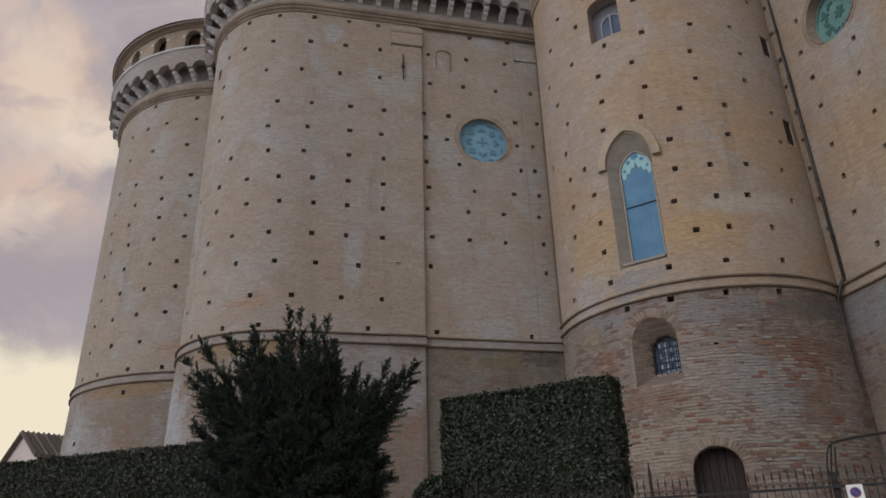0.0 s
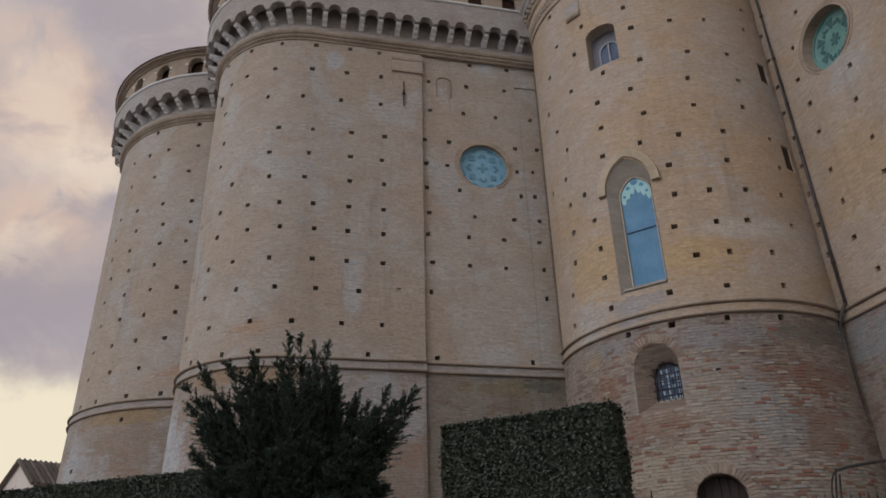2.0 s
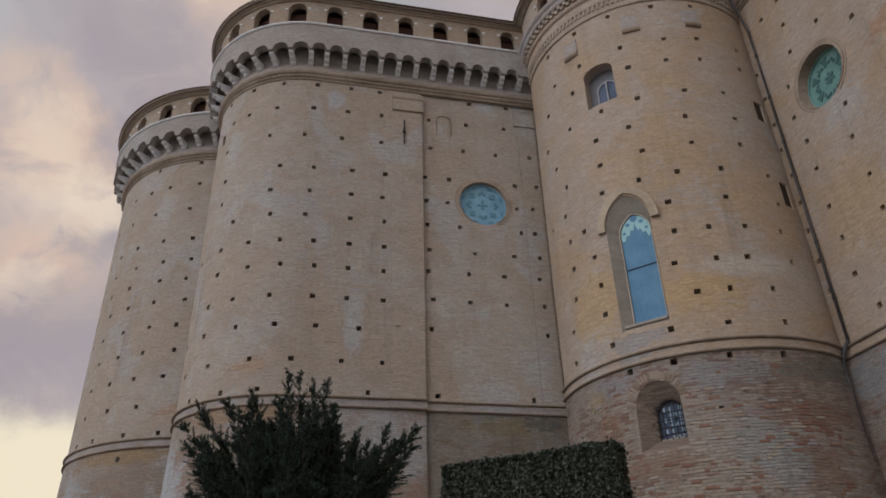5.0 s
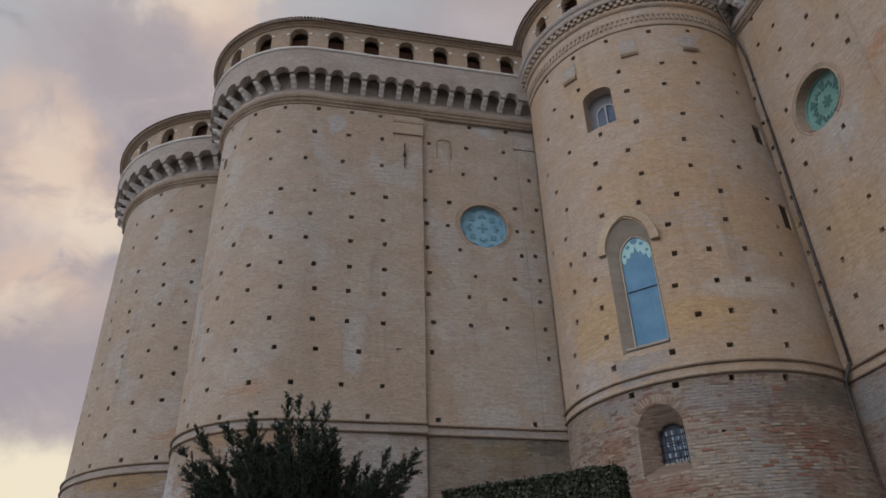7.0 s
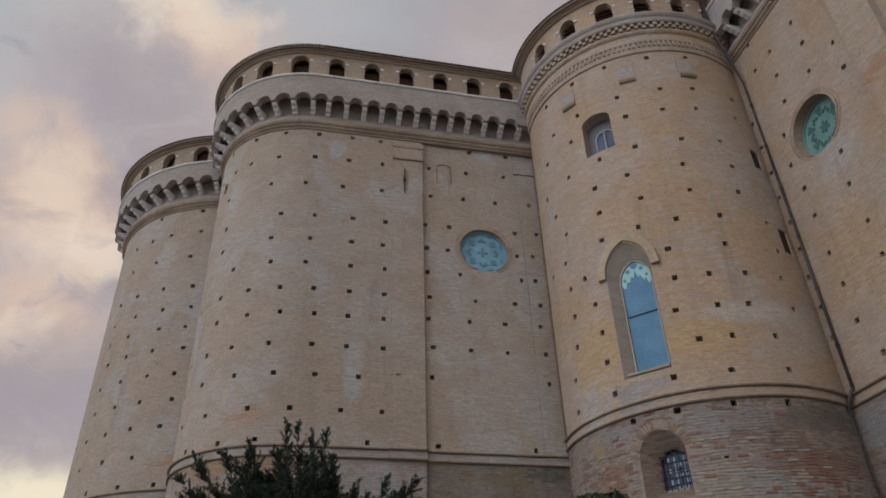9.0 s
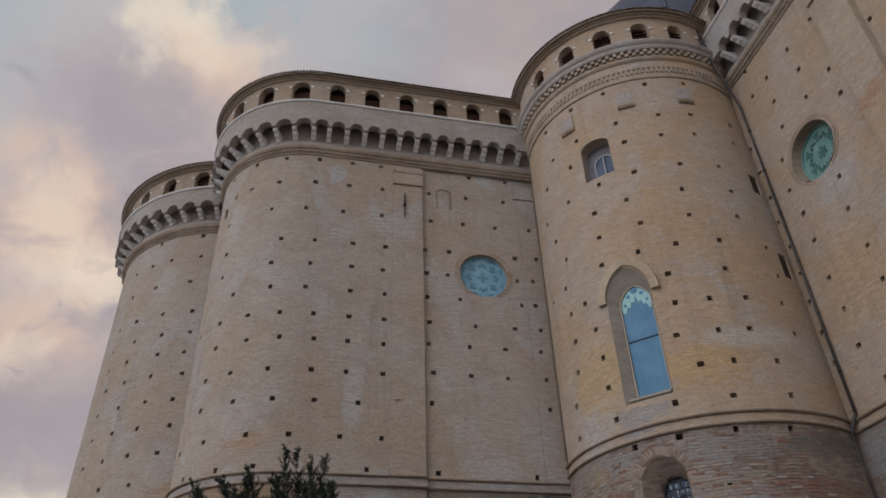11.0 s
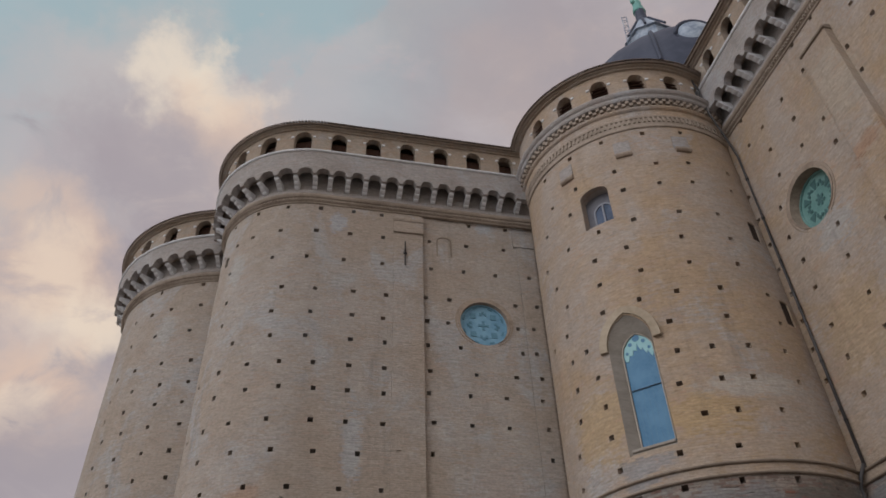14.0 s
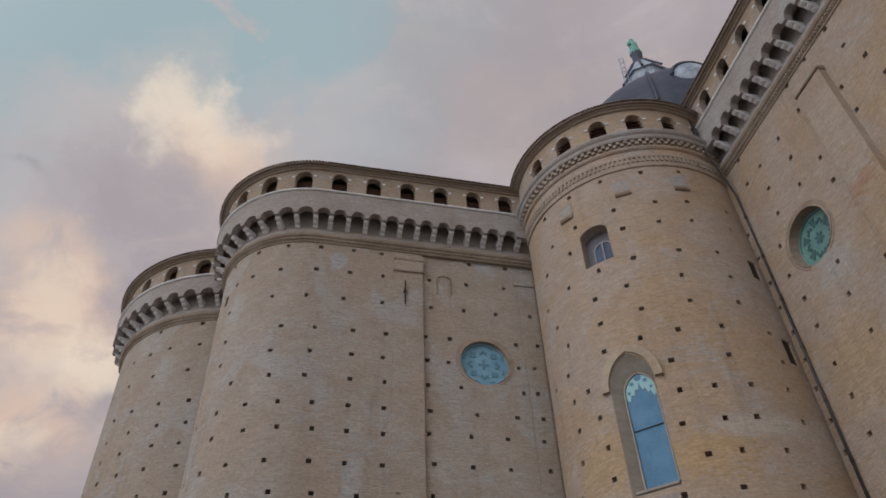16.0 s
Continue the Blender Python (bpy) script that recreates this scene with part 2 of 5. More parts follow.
BRICK_NEAR = brick_material("brick_near", OCHRE_TONES, (0.33, 0.29, 0.25), (0.38, 0.37, 0.365), relief=1.0, patches=(
    (3.0, 16.9, 1.0, 0.8, (0.39, 0.38, 0.375)), (5.6, 18.0, 1.1, 0.3, (0.36, 0.225, 0.155)), (2.2, 13.5, 1.4, 1.8, (0.40, 0.30, 0.20)), (5.5, 20.8, 1.2, 1.6, (0.41, 0.35, 0.29))))
BRICK_BASE = brick_material("brick_base", BASE_TONES, (0.13, 0.115, 0.105), (0.235, 0.245, 0.255), 0.095, 0.33, 1.0, 0.42, 0.7, 0.55, 0.85, 0.48, 0.58, patches=(
    (1.2, 8.4, 1.5, 0.9, (0.23, 0.24, 0.25)),))
BRICK_TOWER_BASE = brick_material("brick_tower_base", BASE_TONES, (0.13, 0.115, 0.105), (0.245, 0.25, 0.26), 0.095, 0.33, 1.0, 0.5, 0.55, 0.55, 0.7, 0.54, 0.6, patches=(
    (4.5, 4.8, 1.9, 1.0, (0.33, 0.285, 0.225)), (7.2, 8.6, 1.7, 0.45, (0.235, 0.24, 0.25)), (3.6, 8.75, 0.8, 0.35, (0.24, 0.245, 0.26)), (9.4, 7.3, 1.9, 0.4, (0.20, 0.115, 0.088)),
    (3.4, 7.6, 0.55, 0.5, (0.24, 0.125, 0.08)), (5.0, 6.15, 1.3, 0.45, (0.21, 0.13, 0.092)), (9.3, 5.6, 0.9, 0.9, (0.19, 0.125, 0.095)), (7.8, 6.5, 0.9, 0.8, (0.255, 0.262, 0.262)),
    (8.3, 5.75, 0.7, 0.6, (0.255, 0.262, 0.262)), (10.2, 8.6, 1.7, 0.5, (0.10, 0.10, 0.088)), (2.9, 8.5, 0.5, 0.35, (0.30, 0.235, 0.15)), (9.9, 4.2, 1.2, 1.0, (0.24, 0.225, 0.19))), open_at=0.58, cover=0.6)
# stained bay base; its darker tones also hold the shade of hedge and yew
BRICK_BAY_BASE = brick_material("brick_bay_base", ((0.245, 0.225, 0.205), (0.215, 0.185, 0.155), (0.175, 0.145, 0.12), (0.19, 0.125, 0.10)), (0.12, 0.11, 0.10), (0.21, 0.215, 0.22), 0.09, 0.31, 1.0, 0.7, 0.7, 0.5, 0.5, 0.50, patches=(
    (20.9, 8.8, 1.6, 0.35, (0.20, 0.165, 0.10)), (22.3, 8.9, 1.0, 0.3, (0.10, 0.10, 0.09))), open_at=0.60)
BRICK_FAR_BASE = brick_material("brick_far_base", PALE_TONES, (0.21, 0.19, 0.17), (0.35, 0.36, 0.38), 0.09, 0.31, 1.0, 0.7, 0.4, 0.5, 0.5, 0.50, patches=(
    (9.6, 9.0, 2.8, 0.38, (0.30, 0.215, 0.125)), (6.6, 7.0, 0.9, 1.2, (0.37, 0.385, 0.41))))
BRICK_PALE = brick_material("brick_pale_base", PALE_TONES, (0.21, 0.19, 0.17), (0.35, 0.36, 0.38), 0.09, 0.31, 1.0, 0.7, 0.45, 0.5, 0.5, 0.50, patches=(
    (7.6, 6.4, 1.7, 2.2, (0.42, 0.44, 0.48)), (11.0, 9.0, 2.6, 0.3, (0.31, 0.225, 0.15)), (20.9, 8.7, 1.6, 0.4, (0.235, 0.205, 0.14)), (20.0, 6.8, 2.0, 0.8, (0.25, 0.24, 0.235))))
GALLERY_BRICK = brick_material("gallery_brick", ((0.36, 0.31, 0.265), (0.33, 0.265, 0.21), (0.29, 0.225, 0.175), (0.31, 0.21, 0.16)), (0.29, 0.26, 0.23), (0.34, 0.335, 0.335))
PARAPET_BRICK = brick_material("parapet_brick", ((0.355, 0.335, 0.33), (0.33, 0.30, 0.285), (0.29, 0.26, 0.245), (0.285, 0.235, 0.215)), (0.30, 0.285, 0.275), (0.38, 0.39, 0.42))
MOULDING = plain_material("moulded_brick", (0.22, 0.175, 0.14), (0.36, 0.30, 0.25), 5.0, 0.9, relief=0.5, dist=0.02)
# weathered brick, darkened further for shadow lines along thin mouldings
DARK_MOULDING = plain_material("weathered_shaded_moulding", (0.14, 0.11, 0.088), (0.28, 0.22, 0.17), 4.0, 0.9, relief=0.5, dist=0.02)
RING_BRICK = plain_material("ring_brick", (0.20, 0.15, 0.115), (0.36, 0.29, 0.235), 7.0, 0.9, relief=0.6, dist=0.02)
STONE = plain_material("white_stone", (0.50, 0.51, 0.54), (0.68, 0.68, 0.70), 5.0, 0.8, relief=0.4, dist=0.015)
REVEAL = plain_material("grey_reveal", (0.22, 0.195, 0.17), (0.33, 0.295, 0.26), 5.0, 0.9, relief=0.6, dist=0.02, stretch=(1, 1, 3))
HOUSE_TILE = plain_material("dark_clay_tile", (0.07, 0.058, 0.052), (0.16, 0.13, 0.115), 5.0, 0.9, relief=0.5, dist=0.02, island=0.5)
HOOD_BRICK = plain_material("hood_brick", (0.28, 0.225, 0.165), (0.42, 0.35, 0.27), 6.0, 0.9, relief=0.4, dist=0.01)
STONE_TRIM = plain_material("buff_stone", (0.30, 0.265, 0.225), (0.43, 0.385, 0.335), 6.0, 0.85, relief=0.4, dist=0.01)
ROOF_TILE = plain_material("old_roof_tile", (0.17, 0.135, 0.11), (0.30, 0.24, 0.20), 5.0, 0.9, relief=0.5, dist=0.02, island=0.5)
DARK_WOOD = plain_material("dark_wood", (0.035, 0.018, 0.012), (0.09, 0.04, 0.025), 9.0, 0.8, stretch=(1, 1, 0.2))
DOOR_WOOD = plain_material("door_wood", (0.018, 0.012, 0.010), (0.045, 0.031, 0.026), 9.0, 0.7, stretch=(1, 1, 0.15))
IRON = plain_material("dark_iron", (0.018, 0.017, 0.018), (0.05, 0.045, 0.045), 14.0, 0.6, 0.5, relief=0.2)
PIPE = plain_material("grey_pipe", (0.038, 0.036, 0.038), (0.085, 0.078, 0.078), 8.0, 0.55, 0.4, relief=0.1)
LEAD = plain_material("lead_sheet", (0.035, 0.042, 0.068), (0.075, 0.085, 0.12), 1.2, 0.6, 0.2, relief=0.3, dist=0.05)
PALE_LEAD = plain_material("pale_lead", (0.10, 0.14, 0.21), (0.46, 0.52, 0.60), 4.5, 0.6, 0.1, relief=0.3, dist=0.05)
BRONZE = plain_material("green_bronze", (0.10, 0.26, 0.24), (0.24, 0.46, 0.42), 4.0, 0.6, 0.2)
PLASTER = plain_material("house_plaster", (0.46, 0.40, 0.38), (0.56, 0.50, 0.47), 2.0, 0.9)
BARK = plain_material("bark", (0.035, 0.028, 0.02), (0.08, 0.06, 0.045), 14.0, 0.95, stretch=(1, 1, 0.3))
BOUNCE_GROUND = plain_material("pale_bounce_ground", (0.22, 0.20, 0.18), (0.36, 0.33, 0.30), 3.0, 0.95, relief=0.8, dist=0.05)
CORE_SHADE = plain_material("hedge_core_shade", (0.012, 0.016, 0.01), (0.03, 0.035, 0.02), 12.0, 0.95)
SIGN_WHITE = plain_material("sign_white", (0.62, 0.64, 0.68), (0.72, 0.74, 0.78), 6.0, 0.5, relief=0)
SIGN_BLUE = plain_material("sign_blue", (0.02, 0.04, 0.16), (0.03, 0.06, 0.22), 6.0, 0.5, relief=0)
SIGN_RED = plain_material("sign_red", (0.28, 0.06, 0.06), (0.36, 0.08, 0.08), 6.0, 0.5, relief=0)
SIGN_GREY = plain_material("sign_grey", (0.25, 0.27, 0.30), (0.32, 0.34, 0.38), 6.0, 0.5, relief=0)


def leaf_material(name, low, high, rough, spec):
    m, n, b = material(name, rough, 0.0, spec)
    r = n.add("ShaderNodeNewGeometry").outputs["Random Per Island"]
    ob = n.add("ShaderNodeTexCoord").outputs["Object"]
    f = n.math("ADD", n.math("MULTIPLY", r, 0.7), n.math("MULTIPLY", n.noise(ob, 1.6, 3.0), 0.5))
    n.put(b.inputs["Base Color"], n.mix(n.ramp(f, 0.2, 1.0), low, high))
    return m


HEDGE_LEAF = leaf_material("hedge_leaf", (0.007, 0.012, 0.007), (0.034, 0.046, 0.024), 0.45, 0.5)
NEEDLE = leaf_material("yew_needle", (0.009, 0.016, 0.012), (0.036, 0.053, 0.040), 0.65, 0.25)


def glass_material(name, low, high, scale):
    """Leaded church glass seen from outside: dull blue panes that mirror the sky weakly."""
    m, n, b = material(name, 0.45, 0.0, 0.22)
    ob = n.add("ShaderNodeTexCoord").outputs["Object"]
    f = n.noise(ob, scale, 4.0, 0.6)
    grid = n.add("ShaderNodeTexVoronoi", {"Vector": ob, "Scale": 9.0}).outputs["Distance"]
    col = n.mix(n.ramp(f, 0.3, 0.7), low, high)
    n.put(b.inputs["Base Color"], n.mix(n.math("MULTIPLY", n.ramp(grid, 0.2, 0.6), 0.25), col, high))
    bump(n, b, f, 0.15, 0.02)
    return m


SLATE = plain_material("slate_panel", (0.12, 0.125, 0.15), (0.20, 0.20, 0.225), 4.0, 0.8)
FRAME_GREY = plain_material("grey_frame", (0.20, 0.21, 0.25), (0.29, 0.30, 0.34), 5.0, 0.7)
GLASS_BLUE = glass_material("blue_window_glass", (0.05, 0.15, 0.27), (0.085, 0.21, 0.345), 1.5)
GLASS_TEAL = glass_material("teal_window_glass", (0.135, 0.285, 0.41), (0.205, 0.375, 0.50), 2.0)
GLASS_GREEN = glass_material("green_window_glass", (0.10, 0.215, 0.205), (0.165, 0.30, 0.285), 2.0)
GLASS_DARK = glass_material("dark_window_glass", (0.03, 0.05, 0.09), (0.07, 0.10, 0.17), 2.0)
GLASS_LIGHT = glass_material("light_window_glass", (0.24, 0.36, 0.48), (0.40, 0.50, 0.60), 3.0)
TRACERY_TEAL = plain_material("tracery_teal", (0.22, 0.43, 0.48), (0.32, 0.53, 0.56), 5.0, 0.7)
TRACERY_DARK = plain_material("tracery_dark_glass", (0.085, 0.20, 0.28), (0.125, 0.26, 0.335), 5.0, 0.4)
TRACERY_GREEN = plain_material("tracery_dark_green", (0.045, 0.11, 0.115), (0.07, 0.15, 0.15), 5.0, 0.4)
SCREEN_BLUE = plain_material("blue_shutter", (0.065, 0.165, 0.265), (0.10, 0.22, 0.33), 5.0, 0.5)


# ---------------------------------------------------------------- mesh helpers
def mesh_object(name, bm, mat, parent=None, label="", smooth=False):
    me = bpy.data.meshes.new(name)
    bm.to_mesh(me)
    bm.free()
    me.materials.append(mat)
    if smooth:
        me.shade_smooth()
    ob = new(name, me)
    ob.parent = parent
    if label:
        tagged(ob, label)
    return ob


def part(name, bm, mat, parent, label="", smooth=False):
    return mesh_object(name, bm, mat, parent, label, smooth)


def thing(name, label, category, at=(0, 0, 0), group="", kind=""):
    ob = new(name)
    ob.location = at
    ob.empty_display_size = 0.3
    return tagged(ob, label, category, group, kind)


def from_lists(name, verts, faces, mat, parent=None, label="", uv=None):
    me = bpy.data.meshes.new(name)
    me.from_pydata(verts, [], faces)
    me.materials.append(mat)
    if uv is not None:
        layer = me.uv_layers.new(name="metres")
        idx = np.empty(len(me.loops), dtype=np.int32)
        me.loops.foreach_get("vertex_index", idx)
        layer.data.foreach_set("uv", np.asarray(uv, dtype=np.float32)[idx].ravel())
    me.update()
    ob = new(name, me)
    ob.parent = parent
    if label:
        tagged(ob, label)
    return ob


def box(bm, sx, sy, sz, m=Matrix(), bevel=0.0):
    r = bmesh.ops.create_cube(bm, size=1, matrix=m @ Matrix.Diagonal((sx, sy, sz, 1)))
    if bevel:
        es = list({e for v in r["verts"] for e in v.link_edges})
        bmesh.ops.bevel(bm, geom=es, offset=bevel, segments=1, affect="EDGES")


def tube(bm, pts, r, seg=8, taper=1.0):
    """A round bar along points."""
    pts = [Vector(p) for p in pts]
    rings = []
    for i, p in enumerate(pts):
        d = (pts[min(i + 1, len(pts) - 1)] - pts[max(i - 1, 0)]).normalized()
        q = d.to_track_quat("Z", "Y").to_matrix()
        k = r * (1 + (taper - 1) * i / max(1, len(pts) - 1))
        rings.append([bm.verts.new(p + q @ Vector((k * math.cos(a), k * math.sin(a), 0))) for a in (2 * math.pi * j / seg for j in range(seg))])
    for a, b in zip(rings, rings[1:]):
        for j in range(seg):
            bm.faces.new((a[j], a[(j + 1) % seg], b[(j + 1) % seg], b[j]))
    bm.faces.new(rings[0][::-1])
    bm.faces.new(rings[-1])


def prism(bm, poly, depth, m):
    """A flat polygon in x and z, drawn out by depth along +y."""
    a = [bm.verts.new(m @ Vector((x, 0, z))) for x, z in poly]
    b = [bm.verts.new(m @ Vector((x, depth, z))) for x, z in poly]
    k = len(poly)
    bm.faces.new(a)
    bm.faces.new(b[::-1])
    for i in range(k):
        bm.faces.new((a[i], b[i], b[(i + 1) % k], a[(i + 1) % k]))
    bmesh.ops.recalc_face_normals(bm, faces=bm.faces)


def loft(bm, front, back, y0, y1, m):
    """A closed funnel between two outlines with the same number of corners."""
    a = [bm.verts.new(m @ Vector((x, y0, z))) for x, z in front]
    b = [bm.verts.new(m @ Vector((x, y1, z))) for x, z in back]
    k = len(front)
    bm.faces.new(a)
    bm.faces.new(b[::-1])
    for i in range(k):
        bm.faces.new((a[i], b[i], b[(i + 1) % k], a[(i + 1) % k]))
    bmesh.ops.recalc_face_normals(bm, faces=bm.faces)


def band(bm, outer, inner, depth, m, close=True):
    """A flat band between two outlines with the same number of corners, drawn out by depth along +y."""
    k = len(outer)
    f = [[bm.verts.new(m @ Vector((x, y, z))) for x, z in line] for line, y in ((outer, 0), (inner, 0), (outer, depth), (inner, depth))]
    for i in range(k if close else k - 1):
        j = (i + 1) % k
        bm.faces.new((f[0][i], f[0][j], f[1][j], f[1][i]))
        bm.faces.new((f[2][j], f[2][i], f[3][i], f[3][j]))
        bm.faces.new((f[0][j], f[0][i], f[2][i], f[2][j]))
        bm.faces.new((f[1][i], f[1][j], f[3][j], f[3][i]))
    if not close:
        for i in (0, k - 1):
            bm.faces.new((f[0][i], f[1][i], f[3][i], f[2][i]))
    bmesh.ops.recalc_face_normals(bm, faces=bm.faces)


class Path:
    """A wall's line on the plan: straight lines and arcs, run so that the outside lies on the right-hand side."""

    def __init__(self, *segs):
        self.segs, self.length = [], 0.0
        for s in segs:
            if s[0] == "line":
                (ax, ay), (bx, by) = s[1:]
                ln = math.hypot(bx - ax, by - ay)
            else:
                ln = s[2] * radians(abs(s[4] - s[3]))
            self.segs.append((self.length, ln, s))
            self.length += ln

    def at(self, u, off=0.0):
        """Point and outward normal at u metres along, off metres outside the wall's face."""
        for start, ln, s in self.segs:
            if u <= start + ln or s is self.segs[-1][2]:
                k = (u - start) / ln
                if s[0] == "line":
                    (ax, ay), (bx, by) = s[1:]
                    dx, dy = (bx - ax) / ln, (by - ay) / ln
                    nx, ny = dy, -dx
                    x, y = ax + dx * (u - start), ay + dy * (u - start)
                else:
                    (cx, cy), r, a0, a1 = s[1:]
                    a = radians(a0 + (a1 - a0) * k)
                    nx, ny = math.cos(a), math.sin(a)
                    x, y = cx + r * nx, cy + r * ny
                return x + nx * off, y + ny * off, nx, ny
        return None

    def spot(self, u, off=0.0, z=0.0):
        """A matrix whose x runs along the wall, y into it and z up."""
        x, y, nx, ny = self.at(u, off)
        return Matrix(((-ny, -nx, 0, x), (nx, -ny, 0, y), (0, 0, 1, z), (0, 0, 0, 1)))

    def steps(self, u0, u1, du):
        """Places along the wall: dense on arcs, and at the joints."""
        us = {u0, u1}
        for start, ln, s in self.segs:
            lo, hi = max(u0, start), min(u1, start + ln)
            if hi > lo:
                k = max(1, math.ceil((hi - lo) / (du if s[0] == "arc" else du * 3)))
                us.update(lo + (hi - lo) * i / k for i in range(k + 1))
        return sorted(us)


def sweep(name, path, u0, u1, profile, mat, parent, du=0.3, label="", closed=True):
    """A profile of (offset, z) corners carried along a wall line."""
    us = path.steps(u0, u1, du)
    run = [0.0]
    for a, b in zip(profile, profile[1:]):
        run.append(run[-1] + math.hypot(b[0] - a[0], b[1] - a[1]))
    verts, faces, uv, k = [], [], [], len(profile)
    for u in us:
        for (o, z), s in zip(profile, run):
            x, y, _, _ = path.at(u, o)
            verts.append((x, y, z))
            uv.append((u, profile[0][1] + s))
    for i in range(len(us) - 1):
        for j in range(k if closed else k - 1):
            a, b = i * k + j, i * k + (j + 1) % k
            faces.append((a, b, b + k, a + k))
    if closed:
        faces += [tuple(range(k))[::-1], tuple(range((len(us) - 1) * k, len(us) * k))]
    return from_lists(name, verts, faces, mat, parent, label, uv)


def strip(name, path, us, outer, inner, bottoms, tops, mat, parent, label=""):
    """An upright wall strip between two offsets whose lower and upper edges follow given heights."""
    verts, faces, uv = [], [], []
    for u, lo, hi in zip(us, bottoms, tops):
        for o, z in ((outer, lo), (outer, hi), (inner, hi), (inner, lo)):
            x, y, _, _ = path.at(u, o)
            verts.append((x, y, z))
            uv.append((u + (0.0 if o == outer else 0.3), z))
    for i in range(len(us) - 1):
        for j in range(4):
            a, b = i * 4 + j, i * 4 + (j + 1) % 4
            faces.append((a, b, b + 4, a + 4))
    n = len(us) * 4
    faces += [(3, 2, 1, 0), (n - 4, n - 3, n - 2, n - 1)]
    return from_lists(name, verts, faces, mat, parent, label, uv)


def arch_edge(u0, u1, centres, half, low, spring, rise, samples=9):
    """Lower edge of a wall with round-headed gaps: lists of places and heights."""
    us, zs = [u0], [low]
    for c in centres:
        if c - half < u0 or c + half > u1:
            continue
        us.append(c - half), zs.append(low)
        for i in range(samples):
            s = -1 + 2 * i / (samples - 1)
            us.append(c + s * half * 0.9999), zs.append(spring + rise * math.sqrt(max(0, 1 - s * s)))
        us.append(c + half), zs.append(low)
    us.append(u1), zs.append(low)
    # extra places between the gaps keep bent walls round
    fu, fz = [us[0]], [zs[0]]
    for a, b, za, zb in zip(us, us[1:], zs, zs[1:]):
        k = max(1, math.ceil((b - a) / 0.3))
        for i in range(1, k + 1):
            fu.append(a + (b - a) * i / k), fz.append(za + (zb - za) * i / k)
    return fu, fz


def cut(ob, cutter_bm):
    """Takes the cutter's volume out of a wall for good."""
    bmesh.ops.recalc_face_normals(cutter_bm, faces=cutter_bm.faces)
    me = bpy.data.meshes.new("cutter")
    cutter_bm.to_mesh(me)
    cutter_bm.free()
    me.materials.append(ob.data.materials[0])
    layer = me.uv_layers.new(name="metres")
    for lp in me.loops:
        co = me.vertices[lp.vertex_index].co
        layer.data[lp.index].uv = (co.x + co.y, co.z)
    tool = new("cutter", me)
    mod = ob.modifiers.new("openings", "BOOLEAN")
    mod.operation, mod.solver, mod.object = "DIFFERENCE", "EXACT", tool
    dg = bpy.context.evaluated_depsgraph_get()
    done = bpy.data.meshes.new_from_object(ob.evaluated_get(dg))
    ob.modifiers.clear()
    old = ob.data
    ob.data = done
    bpy.data.meshes.remove(old)
    bpy.data.objects.remove(tool)
    bpy.data.meshes.remove(me)


def putlog_cutter(bm, path, rows, size=0.182):
    """Square scaffold holes: rows of (height, places along the wall)."""
    rng = random.Random(5)
    for z, us in rows:
        for u in us:
            w, h = size * rng.uniform(0.85, 1.15), size * rng.uniform(0.85, 1.1)
            box(bm, w, 1.0, h, path.spot(u, -0.05, z + rng.uniform(-0.02, 0.02)))


def pointed(half, low, spring, k=1.28, n=8, grow=0.0):
    """Outline of a pointed arch opening, as (x, z), from the lower left round to the lower right."""
    r = half * k
    pts = [(-half - grow, low)]
    c = r - half
    top = math.acos(c / r)
    for i in range(n + 1):
        a = math.pi - (top * i / n)
        pts.append((c + (r + grow) * math.cos(a), spring + (r + grow) * math.sin(a)))
    right = [(-x, z) for x, z in pts[::-1]]
    right[0] = (0.0, right[0][1])
    pts[-1] = (0.0, pts[-1][1])
    return pts + right[1:]


def round_head(half, low, spring, n=12, rise=None, grow=0.0):
    rise = half if rise is None else rise
    pts = [(-half - grow, low)]
    for i in range(n + 1):
        a = math.pi * (1 - i / n)
        pts.append(((half + grow) * math.cos(a), spring + (rise + grow) * math.sin(a)))
    return pts + [(half + grow, low)]


def circle(r, z=0.0, n=36, x=0.0, squash=1.0):
    return [(x + r * math.cos(2 * math.pi * i / n), z + squash * r * math.sin(2 * math.pi * i / n)) for i in range(n)]


# ---------------------------------------------------------------- plan of the church
# z 9.45 string course, 24.2 moulding, 25.2 corbels, 26.8 ledge, 28.8 eaves
APSE_FAR = Path(("arc", (-11.5, 36.0), 6.55, 170, 300))
APSE_END = (-6.4 + 4.25 * math.sin(radians(13)), 28.55 - 4.25 * math.cos(radians(13)))
APSE = Path(("line", (-10.65, 34.0), (-10.65, 28.55)), ("arc", (-6.4, 28.55), 4.25, 180, 283),
            ("line", APSE_END, (APSE_END[0] + 10.6 * math.cos(radians(13)), APSE_END[1] + 10.6 * math.sin(radians(13)))))
TOWER = Path(("arc", (9.15, 25.1), 4.9, 175, 335))
NEAR_DIR = Vector((14.04 - 12.55, 13.2 - 20.13)).normalized()
NEAR_START = Vector((12.85, 20.13)) - NEAR_DIR * 1.2
NEAR_BACK = NEAR_START + Vector((-NEAR_DIR.y, NEAR_DIR.x)) * 2.6
NEAR = Path(("line", tuple(NEAR_START), tuple(NEAR_START + NEAR_DIR * 20)))

SPLIT = 9.45      # height where the upper walls stand on the base


def upper_wall(name, path, u0, u1, top, mat, parent, off=0.0, label=""):
    return sweep(name, path, u0, u1, [(off, SPLIT), (off, top), (off - 1.0, top), (off - 1.0, SPLIT)], mat, parent, 0.15, label)


